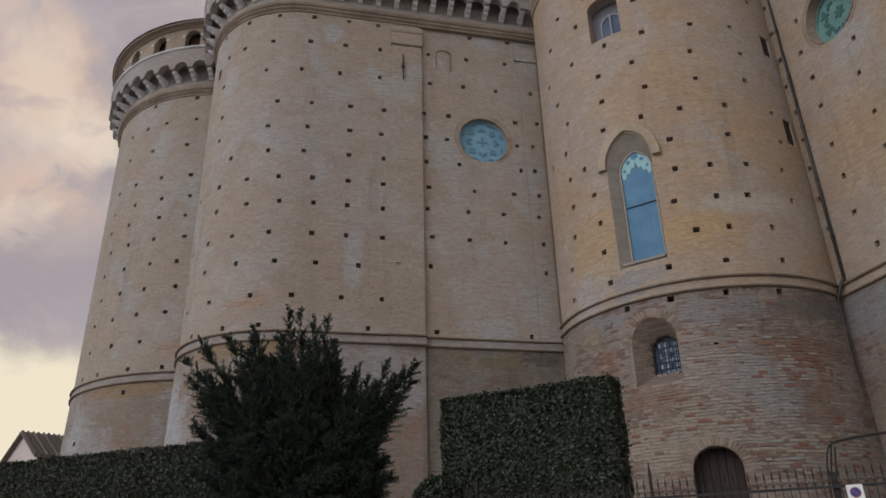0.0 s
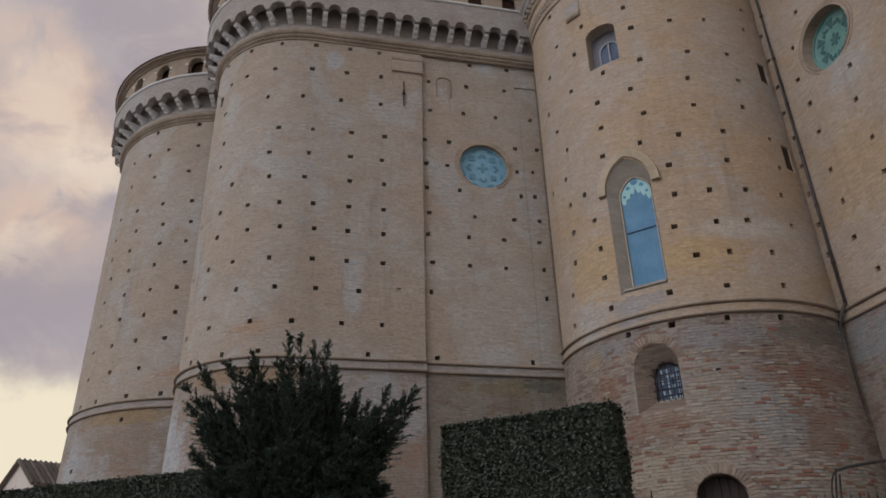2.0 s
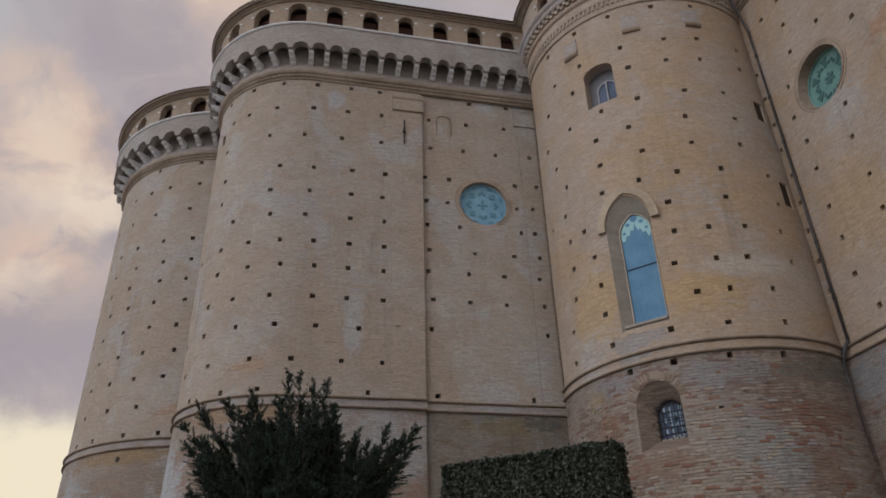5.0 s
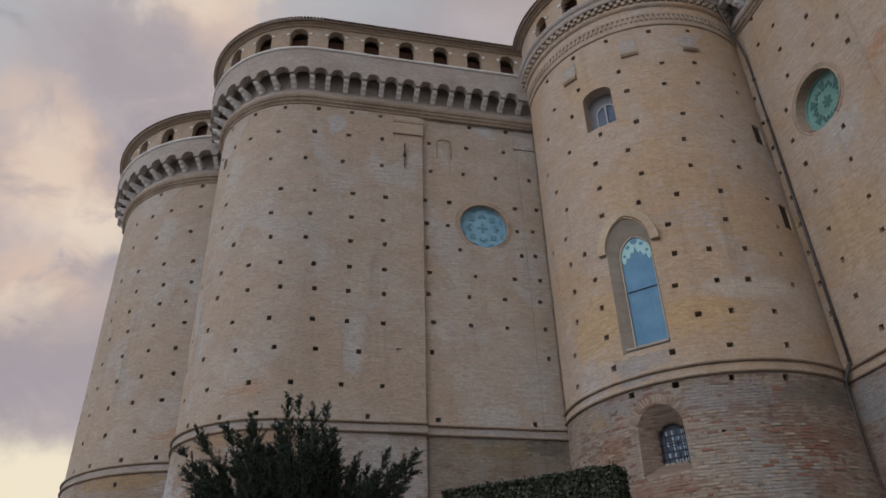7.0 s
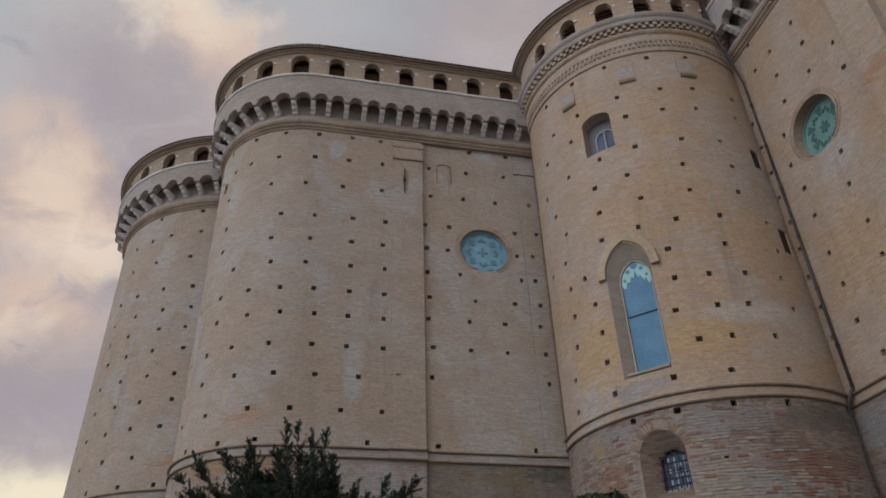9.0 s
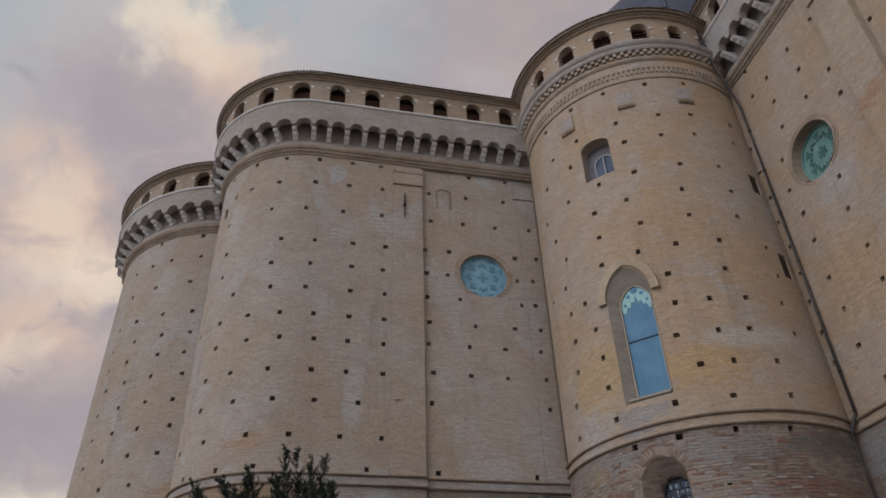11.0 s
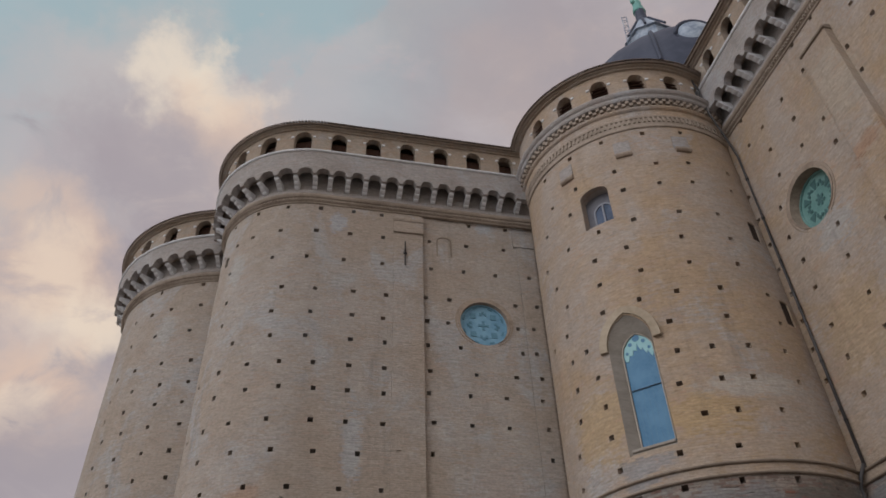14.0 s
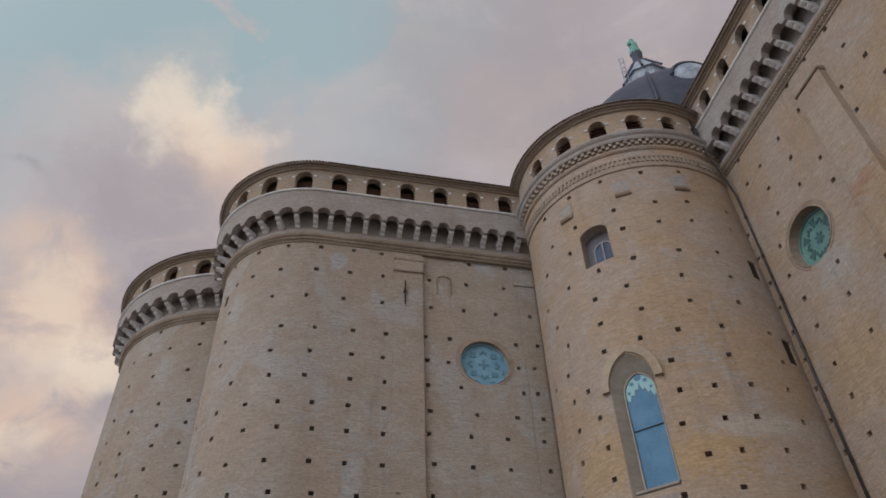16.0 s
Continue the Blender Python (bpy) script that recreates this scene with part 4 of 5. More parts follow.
# ---------------------------------------------------------------- stair tower
def pointed_window(path, u, parent):
    win = new("lancet_window")
    win.parent = parent
    tagged(win, "tall pointed window with blue panes in a deep reveal under a pale hood")
    m = path.spot(u, 0.0, 0.0)
    bm = bmesh.new()
    band(bm, pointed(0.79, 14.17, 14.26, 1.55, grow=0.31), pointed(0.79, 14.17, 14.26, 1.55, grow=0.03), 0.35, m @ Matrix.Translation((0.03, -0.06, 0)), False)
    part("hood", bm, HOOD_BRICK, win, "pale pointed hood mould")
    HG, SP, CX = 0.52, 14.02, 0.10
    g = m @ Matrix.Translation((CX, 0.46, 0))
    bm = bmesh.new()
    loft_front, loft_back = pointed(0.785, 10.45, 14.24, 1.55), pointed(HG + 0.07, 10.72, SP, 1.4)
    f = [[bm.verts.new(m @ Vector((x + dx, y, z))) for x, z in line] for line, y, dx in ((loft_front, 0.05, 0.0), (loft_back, 0.44, CX))]
    for i in range(len(loft_front)):
        j = (i + 1) % len(loft_front)
        bm.faces.new((f[0][i], f[0][j], f[1][j], f[1][i]))
    part("reveal", bm, REVEAL, win, "grey splayed reveal")
    bm = bmesh.new()
    band(bm, pointed(HG, 10.75, SP, 1.4, grow=0.06), pointed(HG, 10.75, SP, 1.4, grow=0.02), 0.10, m @ Matrix.Translation((CX, 0.38, 0)), False)
    part("frame", bm, STONE_TRIM, win)
    bm = bmesh.new()
    prism(bm, pointed(HG + 0.06, 10.65, SP, 1.4), 0.05, g)
    part("glass", bm, GLASS_BLUE, win)
    bm = bmesh.new()
    box(bm, 2 * HG, 0.03, 0.018, g @ Matrix.Translation((0, -0.03, 12.72)))
    part("bar", bm, IRON, win)
    slat = block_mesh("bar", 0.010, 0.006, 1.9, SCREEN_BLUE)
    for i in range(5):
        set_piece("bar", slat, win, g @ Matrix.Translation((-0.36 + 0.18 * i, -0.002, 11.72)))
    # cusped head: a pale band with a leaf-edged lower rim and small blue lights
    head = pointed(HG + 0.01, 13.60, SP, 1.4)
    rim = []
    for i in range(19):
        x = 0.50 - i / 18
        arch = 14.22 - 1.10 * abs(x) ** 1.2
        rim.append((x, arch + (0.10 if i % 3 == 0 else -0.055 if i % 3 == 1 else 0.02)))
    rim[9] = (0.0, 14.40)
    bm = bmesh.new()
    prism(bm, [(x, max(z, 13.62)) for x, z in head[1:-1]] + rim, 0.015, g @ Matrix.Translation((0, -0.02, 0)))
    bmesh.ops.triangulate(bm, faces=bm.faces)
    part("tracery", bm, TRACERY_TEAL, win, "pale teal cusped tracery")
    for x, z, r in ((0.0, 14.60, 0.13), (-0.24, 14.42, 0.075), (0.24, 14.42, 0.075), (-0.40, 14.12, 0.055), (0.40, 14.12, 0.055)):
        bm = bmesh.new()
        prism(bm, circle(r, z, 12, x), 0.01, g @ Matrix.Translation((0, -0.029, 0)))
        part("tracery_light", bm, GLASS_BLUE, win)
    bm = bmesh.new()
    box(bm, 1.42, 0.40, 0.10, m @ Matrix.Translation((0.0, 0.32, 10.58)) @ Matrix.Rotation(radians(-14), 4, "X"), 0.02)
    part("sill", bm, REVEAL, win, "worn stone sill")


def build_tower():
    t = thing("stair_tower", "round ochre brick tower with lancet window and red brick base", "tower")
    L0, L1 = 0.6, 12.4
    w = upper_wall("wall", TOWER, L0, L1, 24.2, BRICK_OCHRE, t, label="ochre brick wall dotted with square scaffold holes")
    bm = bmesh.new()
    putlog_cutter(bm, TOWER, [(23.7, (2.7, 4.3, 5.8, 7.5, 9.1)), (21.93, (2.9, 4.3, 6.04, 7.7, 9.0, 10.9)), (20.85, (2.2, 3.8, 6.2, 7.6, 8.9, 10.7)), (19.3, (1.8, 3.4, 4.9, 6.3, 8.0, 9.5)),
                             (18.1, (2.3, 4.5, 5.8, 7.8, 9.7)), (16.95, (2.8, 4.5, 6.1, 7.8, 9.6)), (15.8, (1.4, 2.5, 4.4, 5.8, 7.1, 8.6, 10.5)), (14.65, (2.6, 3.4, 6.6, 8.5, 10.6)),
                             (13.5, (2.6, 3.7, 6.6, 7.7, 8.9, 10.3)), (12.35, (2.5, 3.8, 6.4, 7.7, 8.7, 10.4)), (11.25, (2.1, 3.8, 6.9, 7.9, 9.3)), (10.15, (2.0, 3.9, 5.9, 7.6, 9.4))])
    box(bm, 0.50, 1.4, 0.90, TOWER.spot(11.2, -0.1, 18.95))
    box(bm, 0.50, 1.4, 1.0, TOWER.spot(11.27, -0.1, 15.25))
    prism(bm, pointed(0.785, 10.45, 14.24, 1.55), 1.05, TOWER.spot(5.13, 0.4, 0))
    prism(bm, round_head(0.60, 19.62, 21.2, 10, 0.32), 0.95, TOWER.spot(5.0, 0.4, 0))
    cut(w, bm)
    pointed_window(TOWER, 5.13, t)
    # the slits are open; a dark panel near the face supplies their shade
    for u, z in ((11.2, 18.95), (11.27, 15.25)):
        bm = bmesh.new()
        box(bm, 0.51, 0.03, 1.02, TOWER.spot(u, -0.07, z))
        part("slit_shutter", bm, DOOR_WOOD, t, "dark panel standing in for the shade inside an open slit")
    # upper window
    win = new("tower_window")
    win.parent = t
    tagged(win, "small grey window with two lights in a shallow-arched recess")
    m = TOWER.spot(5.0, -0.45, 0)
    bm = bmesh.new()
    prism(bm, round_head(0.62, 19.6, 21.2, 10, 0.32), 0.06, m @ Matrix.Translation((0, 0.08, 0)))
    part("back_panel", bm, SLATE, win)
    bm = bmesh.new()
    prism(bm, round_head(0.36, 19.72, 20.55, 10, 0.36), 0.03, m @ Matrix.Translation((0.12, 0.045, 0)))
    part("glass", bm, GLASS_DARK, win)
    bm = bmesh.new()
    band(bm, round_head(0.36, 19.72, 20.55, 10, 0.36, 0.07), round_head(0.36, 19.72, 20.55, 10, 0.36), 0.10, m @ Matrix.Translation((0.12, 0.0, 0)), False)
    box(bm, 0.07, 0.07, 1.2, m @ Matrix.Translation((0.12, 0.0, 20.3)))
    part("frame", bm, FRAME_GREY, win)
    # base, low window and door
    b = base_wall("base_wall", TOWER, L0, L1, BRICK_TOWER_BASE, t, label="red and buff brick base, eroded and patched")
    bm = bmesh.new()
    putlog_cutter(bm, TOWER, [(9.08, (4.4, 5.8, 7.4, 9.0))])
    box(bm, 0.13, 0.5, 0.07, TOWER.spot(6.85, 0.0, 7.55))
    m = TOWER.spot(5.08, 0.0, 0)
    loft(bm, round_head(0.78, 6.50, 7.96, 14), [(x + 0.17, z) for x, z in round_head(0.40, 6.98, 7.74, 14)], -0.15, 0.5, m)
    prism(bm, round_head(0.66, 0.4, 4.05, 14, 0.62), 1.15, TOWER.spot(6.32, 0.6, 0))
    cut(b, bm)
    bm = bmesh.new()
    prism(bm, [(x + 0.17, z) for x, z in round_head(0.405, 6.97, 7.74, 14)], 0.5, m @ Matrix.Translation((0, 0.45, 0)))
    cut(b, bm)
    win = new("barred_window")
    win.parent = t
    tagged(win, "round-headed window with an iron grille in a deep splayed recess")
    m = TOWER.spot(5.08, -0.38, 0) @ Matrix.Translation((0.17, 0, 0))
    bm = bmesh.new()
    prism(bm, round_head(0.44, 6.95, 7.72, 14), 0.04, m @ Matrix.Translation((0, 0.3, 0)))
    part("glass", bm, GLASS_DARK, win)
    panes = [block_mesh("pane", 0.085, 0.02, 0.12, mat) for mat in (GLASS_DARK, GLASS_LIGHT, GLASS_LIGHT, GLASS_LIGHT)]
    for i in range(4):
        for j in range(6):
            set_piece("pane", panes[(i * 3 + j * 2) % 4], win, m @ Matrix.Translation((-0.26 + 0.17 * i + 0.02, 0.285, 7.08 + 0.165 * j)))
    for i in range(5):
        bm = bmesh.new()
        x = -0.36 + 0.18 * i
        tube(bm, [m @ Vector((x, 0.0, 6.92)), m @ Vector((x, 0.0, 7.72 + math.sqrt(max(0.02, 0.42 ** 2 - x * x))))], 0.016, 6)
        part("bar", bm, IRON, win)
    for j in range(5):
        bm = bmesh.new()
        tube(bm, [m @ Vector((-0.42, -0.01, 7.06 + 0.22 * j)), m @ Vector((0.42, -0.01, 7.06 + 0.22 * j))], 0.016, 6)
        part("bar", bm, IRON, win)
    bm = bmesh.new()
    box(bm, 0.84, 0.25, 0.12, m @ Matrix.Translation((0, 0.16, 6.92)), 0.02)
    part("sill", bm, REVEAL, win)
    arch_ring(TOWER, 5.08, 7.96, 0.72, 0.72, win, 25, 0.24)
    dr = new("door")
    dr.parent = t
    tagged(dr, "dark round-headed wooden door in a brick arch")
    m = TOWER.spot(6.32, -0.30, 0)
    for i in range(6):
        x = -0.55 + 0.22 * i
        bm = bmesh.new()
        top = 4.05 + 0.60 * math.sqrt(max(0.05, 1 - (x / 0.68) ** 2))
        box(bm, 0.21, 0.06, top - 0.6, m @ Matrix.Translation((x, 0.10, (top + 0.6) / 2)), 0.008)
        part("plank", bm, DOOR_WOOD, dr)
    bm = bmesh.new()
    box(bm, 1.3, 0.05, 2.9, m @ Matrix.Translation((0, 0.16, 2.6)))
    prism(bm, round_head(0.64, 3.9, 4.05, 14, 0.6), 0.03, m @ Matrix.Translation((0, 0.15, 0)))
    part("backing", bm, DOOR_WOOD, dr)
    arch_ring(TOWER, 6.32, 4.05, 0.66, 0.62, dr, 23, 0.26)
    string_course(TOWER, L0, L1, t, 0.0, BRICK_OCHRE)
    # crown of mouldings
    R0, R1 = L0, L1
    sweep("moulding", TOWER, R0, R1, [(-0.05, 23.98), (0.05, 24.0), (0.07, 24.05), (0.05, 24.12), (0.05, 24.5), (0.10, 24.54), (0.10, 24.62), (-0.05, 24.64)], MOULDING, t, 0.2, "moulded brick band")
    dentils(TOWER, R0, R1, 0.05, 24.40, t, 0.20, 0.10, 0.26, 0.05)
    sweep("frieze", TOWER, R0, R1, [(0.0, 24.6), (0.08, 24.64), (0.08, 24.95), (0.16, 25.0), (0.20, 25.06), (0.20, 25.14), (0.12, 25.18), (0.12, 25.6), (-0.3, 25.6), (-0.3, 24.6)], BRICK_OCHRE, t, 0.2)
    for row, (dz, shift) in enumerate(((25.27, 0.0), (25.43, 0.15))):
        dentils(TOWER, R0 + shift, R1, 0.12, dz, t, 0.30, 0.15, 0.15, 0.14)
    sweep("ledge", TOWER, R0, R1, [(0.0, 25.52), (0.28, 25.52), (0.32, 25.60), (0.32, 25.72), (0.40, 25.80), (0.44, 25.90), (0.42, 25.98), (0.0, 26.0)], PARAPET_BRICK, t, 0.2, "grey stone ledge")
    ws = [2.87, 4.58, 6.24, 7.86, 9.45, 11.0]
    us, zs = arch_edge(R0, R1, ws, 0.37, 26.0, 27.0, 0.36)
    strip("gallery_wall", TOWER, us, 0.10, -0.25, zs, [27.85] * len(us), BRICK_OCHRE, t, "ochre brick gallery wall with arched openings")
    for u in ws:
        for e in (-1, 1):
            set_piece("impost", IMPOST, t, TOWER.spot(u + e * 0.46, 0.09, 26.98))
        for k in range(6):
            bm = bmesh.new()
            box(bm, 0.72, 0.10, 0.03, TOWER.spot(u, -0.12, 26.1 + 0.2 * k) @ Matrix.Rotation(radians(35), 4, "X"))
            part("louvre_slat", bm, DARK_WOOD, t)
    # same dark sheet behind the louvres, for the tower's shaded interior
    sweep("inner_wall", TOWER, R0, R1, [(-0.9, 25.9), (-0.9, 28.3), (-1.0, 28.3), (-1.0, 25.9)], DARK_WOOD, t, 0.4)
    eaves_and_roof(TOWER, R0, R1, 0.5, 27.85, t)
    # raised brick panels under the crown
    for u in (4.0, 6.55, 8.93):
        sweep("brick_panel", TOWER, u - 0.33, u + 0.33, [(-0.02, 22.70), (0.045, 22.72), (0.035, 23.40), (-0.02, 23.44)], PARAPET_BRICK, t, 0.2, "grey worn patch where a bracket was")
        sweep("brick_stub", TOWER, u - 0.30, u + 0.34, [(-0.02, 22.52), (0.09, 22.54), (0.14, 22.62), (0.11, 22.72), (0.04, 22.76), (-0.02, 22.76)], RING_BRICK, t, 0.2, "broken brick ledge")
    return t


def arch_ring(path, u, spring, half, rise, parent, count, deep):
    """Radial bricks round an arch head, one by one, flush with the bent wall."""
    me = None
    for i in range(count):
        a = math.pi * (i + 0.5) / count
        if me is None:
            bm = bmesh.new()
            box(bm, deep, 0.16, math.pi * half / count * 0.86, bevel=0.006)
            me = bpy.data.meshes.new("arch_brick")
            bm.to_mesh(me)
            bm.free()
            me.materials.append(ARCH_BRICK)
        x, z = (half + deep / 2 + 0.01) * math.cos(a), spring + (rise + deep / 2 + 0.01) * math.sin(a)
        slope = 0.03 + 0.17 * (9.35 - z) / 8.75
        m = path.spot(u + x, slope, z) @ Matrix.Translation((0, 0.068, 0)) @ Matrix.Rotation(-a, 4, "Y")
        set_piece("arch_brick", me, parent, m)


ARCH_BRICK = plain_material("arch_brick", (0.19, 0.145, 0.115), (0.27, 0.215, 0.175), 9.0, 0.9, relief=0.6, island=0.8)


# ---------------------------------------------------------------- near wall
def build_near_wall():
    t = thing("church_apse", "tall brick apse wall with green round window and corbelled gallery", "apse", group="fortified apses of the church")
    w = upper_wall("wall", NEAR, -0.45, NEAR.length, 24.5, BRICK_NEAR, t, label="ochre brick wall dotted with square scaffold holes")
    bm = bmesh.new()
    NEAR_ROWS = [(24.3, (1.0, 4.8, 6.0, 7.3)), (22.95, (0.9, 1.9, 3.3, 4.7, 7.5)), (21.75, (1.8, 3.4, 5.1, 6.6, 7.9)), (20.5, (1.7, 3.2, 4.5, 6.6, 8.1)), (19.35, (1.1, 4.5)),
                            (18.05, (0.9, 5.0, 6.5)), (16.85, (1.1, 3.1, 5.0)), (15.65, (1.1, 2.9, 4.8)), (14.15, (1.1, 3.0, 4.8)), (12.9, (1.2, 3.0)), (11.6, (1.2, 2.9)), (10.3, (1.7, 3.2))]
    NEAR_ROWS += [(z, (u,)) for z, u in ((24.1, -0.34), (22.3, -0.3), (21.05, -0.2), (19.81, -0.18), (18.53, -0.11), (17.38, -0.16), (16.18, -0.02), (15.05, -0.03), (13.9, -0.1), (12.7, -0.05), (11.57, 0.0))]
    putlog_cutter(bm, NEAR, NEAR_ROWS)
    prism(bm, circle(1.085, n=48), 2.0, NEAR.spot(2.54, 0.5, 18.53))
    cut(w, bm)
    oculus(NEAR, 2.54, 18.53, 1.055, 0.0, t, GLASS_GREEN, TRACERY_GREEN, GLASS_GREEN, 6, "round window with green panes in a moulded brick ring", 0.40, 0.0, 0.0)
    base_wall("base_wall", NEAR, -0.45, NEAR.length, BRICK_BASE, t, label="red and grey brick base")
    string_course(NEAR, -0.45, NEAR.length, t, 0.0, BRICK_OCHRE)
    sweep("pilaster", NEAR, 5.15, 6.46, [(0.30, SPLIT), (0.30, 23.0), (-0.2, 23.0), (-0.2, SPLIT)], BRICK_NEAR, t, 0.5, "brick pilaster standing proud of the wall")
    # cap coloured dark for the shade on its underside
    sweep("pilaster_head", NEAR, 5.10, 6.50, [(0.28, 22.98), (0.37, 23.0), (0.37, 23.08), (0.30, 23.12), (-0.2, 23.3), (-0.2, 22.98)], DARK_MOULDING, t, 0.5, "thin cap of the pilaster, dark for its shaded underside")
    gallery(NEAR, -0.45, NEAR.length, [0.845 + 0.835 * i for i in range(23)], [1.3 + 1.67 * i for i in range(11)], 24.42, t)
    return t


build_far_apse()
build_main_apse()
build_tower()
build_near_wall()


# ---------------------------------------------------------------- rain pipe
def build_pipe():
    t = thing("rain_pipe", "dark grey metal rain pipe with hopper in the corner", "pipe")
    P = NEAR.spot(0.2, 0.10, 0.0).translation
    Q = NEAR.spot(-0.02, 0.34, 0.0).translation
    up = lambda p, z: (p.x, p.y, z)
    # over the gallery's corner the pipe stands clear of the parapet, up to the eaves
    A, B, C = (NEAR.spot(u, off, 0.0).translation for u, off in ((0.52, 0.96), (0.42, 0.97), (0.20, 0.98)))
    bm = bmesh.new()
    tube(bm, [up(P, z) for z in (9.75, 14.0, 18.5, 23.0)] + [up(P.lerp(A, 0.35), 23.9), up(A, 25.2), up(B, 26.9), up(C, 28.3)], 0.05, 10)
    part("upper_pipe", bm, PIPE, t, smooth=True)
    bm = bmesh.new()
    tube(bm, [up(P, 9.78), up(P.lerp(Q, 0.6), 9.45), up(Q, 9.1), up(Q, 5.0), up(Q, 1.0)], 0.06, 10)
    part("lower_pipe", bm, PIPE, t, smooth=True)
    bm = bmesh.new()
    bmesh.ops.create_cone(bm, cap_ends=True, segments=12, radius1=0.11, radius2=0.24, depth=0.55, matrix=Matrix.Translation(up(C, 28.35)))
    part("hopper", bm, IRON, t, "dark rain hopper")
    for z in (11.2, 13.3, 15.4, 17.5, 19.6, 21.7):
        bm = bmesh.new()
        tube(bm, [up(P, z - 0.04), up(P, z + 0.04)], 0.065, 10)
        part("bracket", bm, IRON, t)


build_pipe()


# ---------------------------------------------------------------- dome behind
def build_dome():
    t = thing("church_dome", "dark lead dome with lantern and green bronze statue on top", "dome", (20.15, 40.2, 0))
    R, zc = 9.7, 43.3
    bm = bmesh.new()
    rings = []
    for i in range(13):
        a = radians(-35 + 122 * i / 12)
        rings.append([bm.verts.new((R * math.cos(a) * math.cos(b), R * math.cos(a) * math.sin(b), zc + R * math.sin(a))) for b in (2 * math.pi * j / 24 for j in range(24))])
    for a, b in zip(rings, rings[1:]):
        for j in range(24):
            bm.faces.new((a[j], a[(j + 1) % 24], b[(j + 1) % 24], b[j]))
    part("shell", bm, LEAD, t, "dark blue-grey lead covering", True)
    for k in range(8):
        bm = bmesh.new()
        b = 2 * math.pi * (k + 0.45) / 8
        tube(bm, [((R + 0.05) * math.cos(a) * math.cos(b), (R + 0.05) * math.cos(a) * math.sin(b), zc + (R + 0.05) * math.sin(a)) for a in (radians(85 * i / 10) for i in range(11))], 0.16, 6)
        part("rib", bm, LEAD, t)
    bm = bmesh.new()
    tube(bm, [(0, 0, 0.9), (0, 0, zc - 3.5)], R - 0.9, 16)
    part("drum", bm, GALLERY_BRICK, t)
    # lantern
    bm = bmesh.new()
    tube(bm, [(0, 0, 52.6), (0, 0, 57.6)], 2.1, 8, 1.0)
    part("lantern", bm, PALE_LEAD, t, "pale grey lantern")
    bm = bmesh.new()
    bmesh.ops.create_cone(bm, cap_ends=True, segments=8, radius1=2.35, radius2=0.75, depth=3.0, matrix=Matrix.Translation((0, 0, 59.1)))
    part("lantern_roof", bm, PALE_LEAD, t, "pale grey conical lantern roof")
    for k in range(8):
        bm = bmesh.new()
        b = 2 * math.pi * (k + 0.5) / 8
        tube(bm, [(2.35 * math.cos(b), 2.35 * math.sin(b), 57.6), (0.8 * math.cos(b), 0.8 * math.sin(b), 60.6)], 0.12, 6)
        part("lantern_rib", bm, LEAD, t)
    bm = bmesh.new()
    tube(bm, [(0, 0, 60.5), (0, 0, 61.2), (0, 0, 61.3), (0, 0, 62.6)], 0.62, 10, 0.8)
    part("pedestal", bm, LEAD, t, "dark lead pedestal")
    # added bulge, coloured pale for the brightly lit lead of the dome's flank
    bm = bmesh.new()
    bmesh.ops.create_uvsphere(bm, u_segments=16, v_segments=10, radius=1.0, matrix=Matrix.Translation((-0.9, -8.75, 46.1)) @ Matrix.Diagonal((1.45, 0.75, 1.5, 1)))
    dormer = part("dormer", bm, PALE_LEAD, t, "pale bulge giving the light on the dome's lead", True)
    bm = bmesh.new()
    tube(bm, [(-0.9 + 1.5 * math.cos(a), -8.95, 46.1 + 1.55 * math.sin(a)) for a in (radians(45 + 16 * i) for i in range(11))], 0.16, 8)
    part("rib", bm, LEAD, dormer, "dark lead rib")
    # lattice ladder beside the lantern
    lad = new("ladder")
    lad.parent = t
    tagged(lad, "thin iron maintenance ladder")
    for e in (-0.22, 0.22):
        bm = bmesh.new()
        tube(bm, [(-2.5 + e, -1.2, 52.5), (-2.1 + e, -1.0, 60.4)], 0.035, 5)
        part("rail", bm, PALE_LEAD, lad)
    for k in range(20):
        bm = bmesh.new()
        s = k / 19
        x, z = -2.5 + 0.4 * s, 52.7 + 7.5 * s
        tube(bm, [(x - 0.22, -1.2 + 0.2 * s, z), (x + 0.22, -1.2 + 0.2 * s, z + 0.25 * (k % 2))], 0.028, 5)
        part("rung", bm, PALE_LEAD, lad)
    # statue, a single plain robed shape
    bm = bmesh.new()
    prof = [(0.0, 0.62), (0.35, 0.60), (0.8, 0.50), (1.2, 0.42), (1.6, 0.46), (1.95, 0.40), (2.15, 0.18), (2.25, 0.17), (2.45, 0.24), (2.65, 0.20), (2.8, 0.05)]
    prev = None
    for z, r in prof:
        ring = [bm.verts.new((20.15 + r * math.cos(a), 40.2 + 0.75 * r * math.sin(a), 62.5 + z)) for a in (2 * math.pi * j / 14 for j in range(14))]
        if prev:
            for j in range(14):
                bm.faces.new((prev[j], prev[(j + 1) % 14], ring[(j + 1) % 14], ring[j]))
        else:
            bm.faces.new(ring[::-1])
        prev = ring
    bm.faces.new(prev)
    box(bm, 0.45, 0.3, 0.55, Matrix.Translation((20.15 - 0.42, 40.0, 62.5 + 1.65)), 0.1)
    ob = mesh_object("statue", bm, BRONZE, None, "", True)
    tagged(ob, "green weathered bronze statue standing on the lantern", "statue")


build_dome()


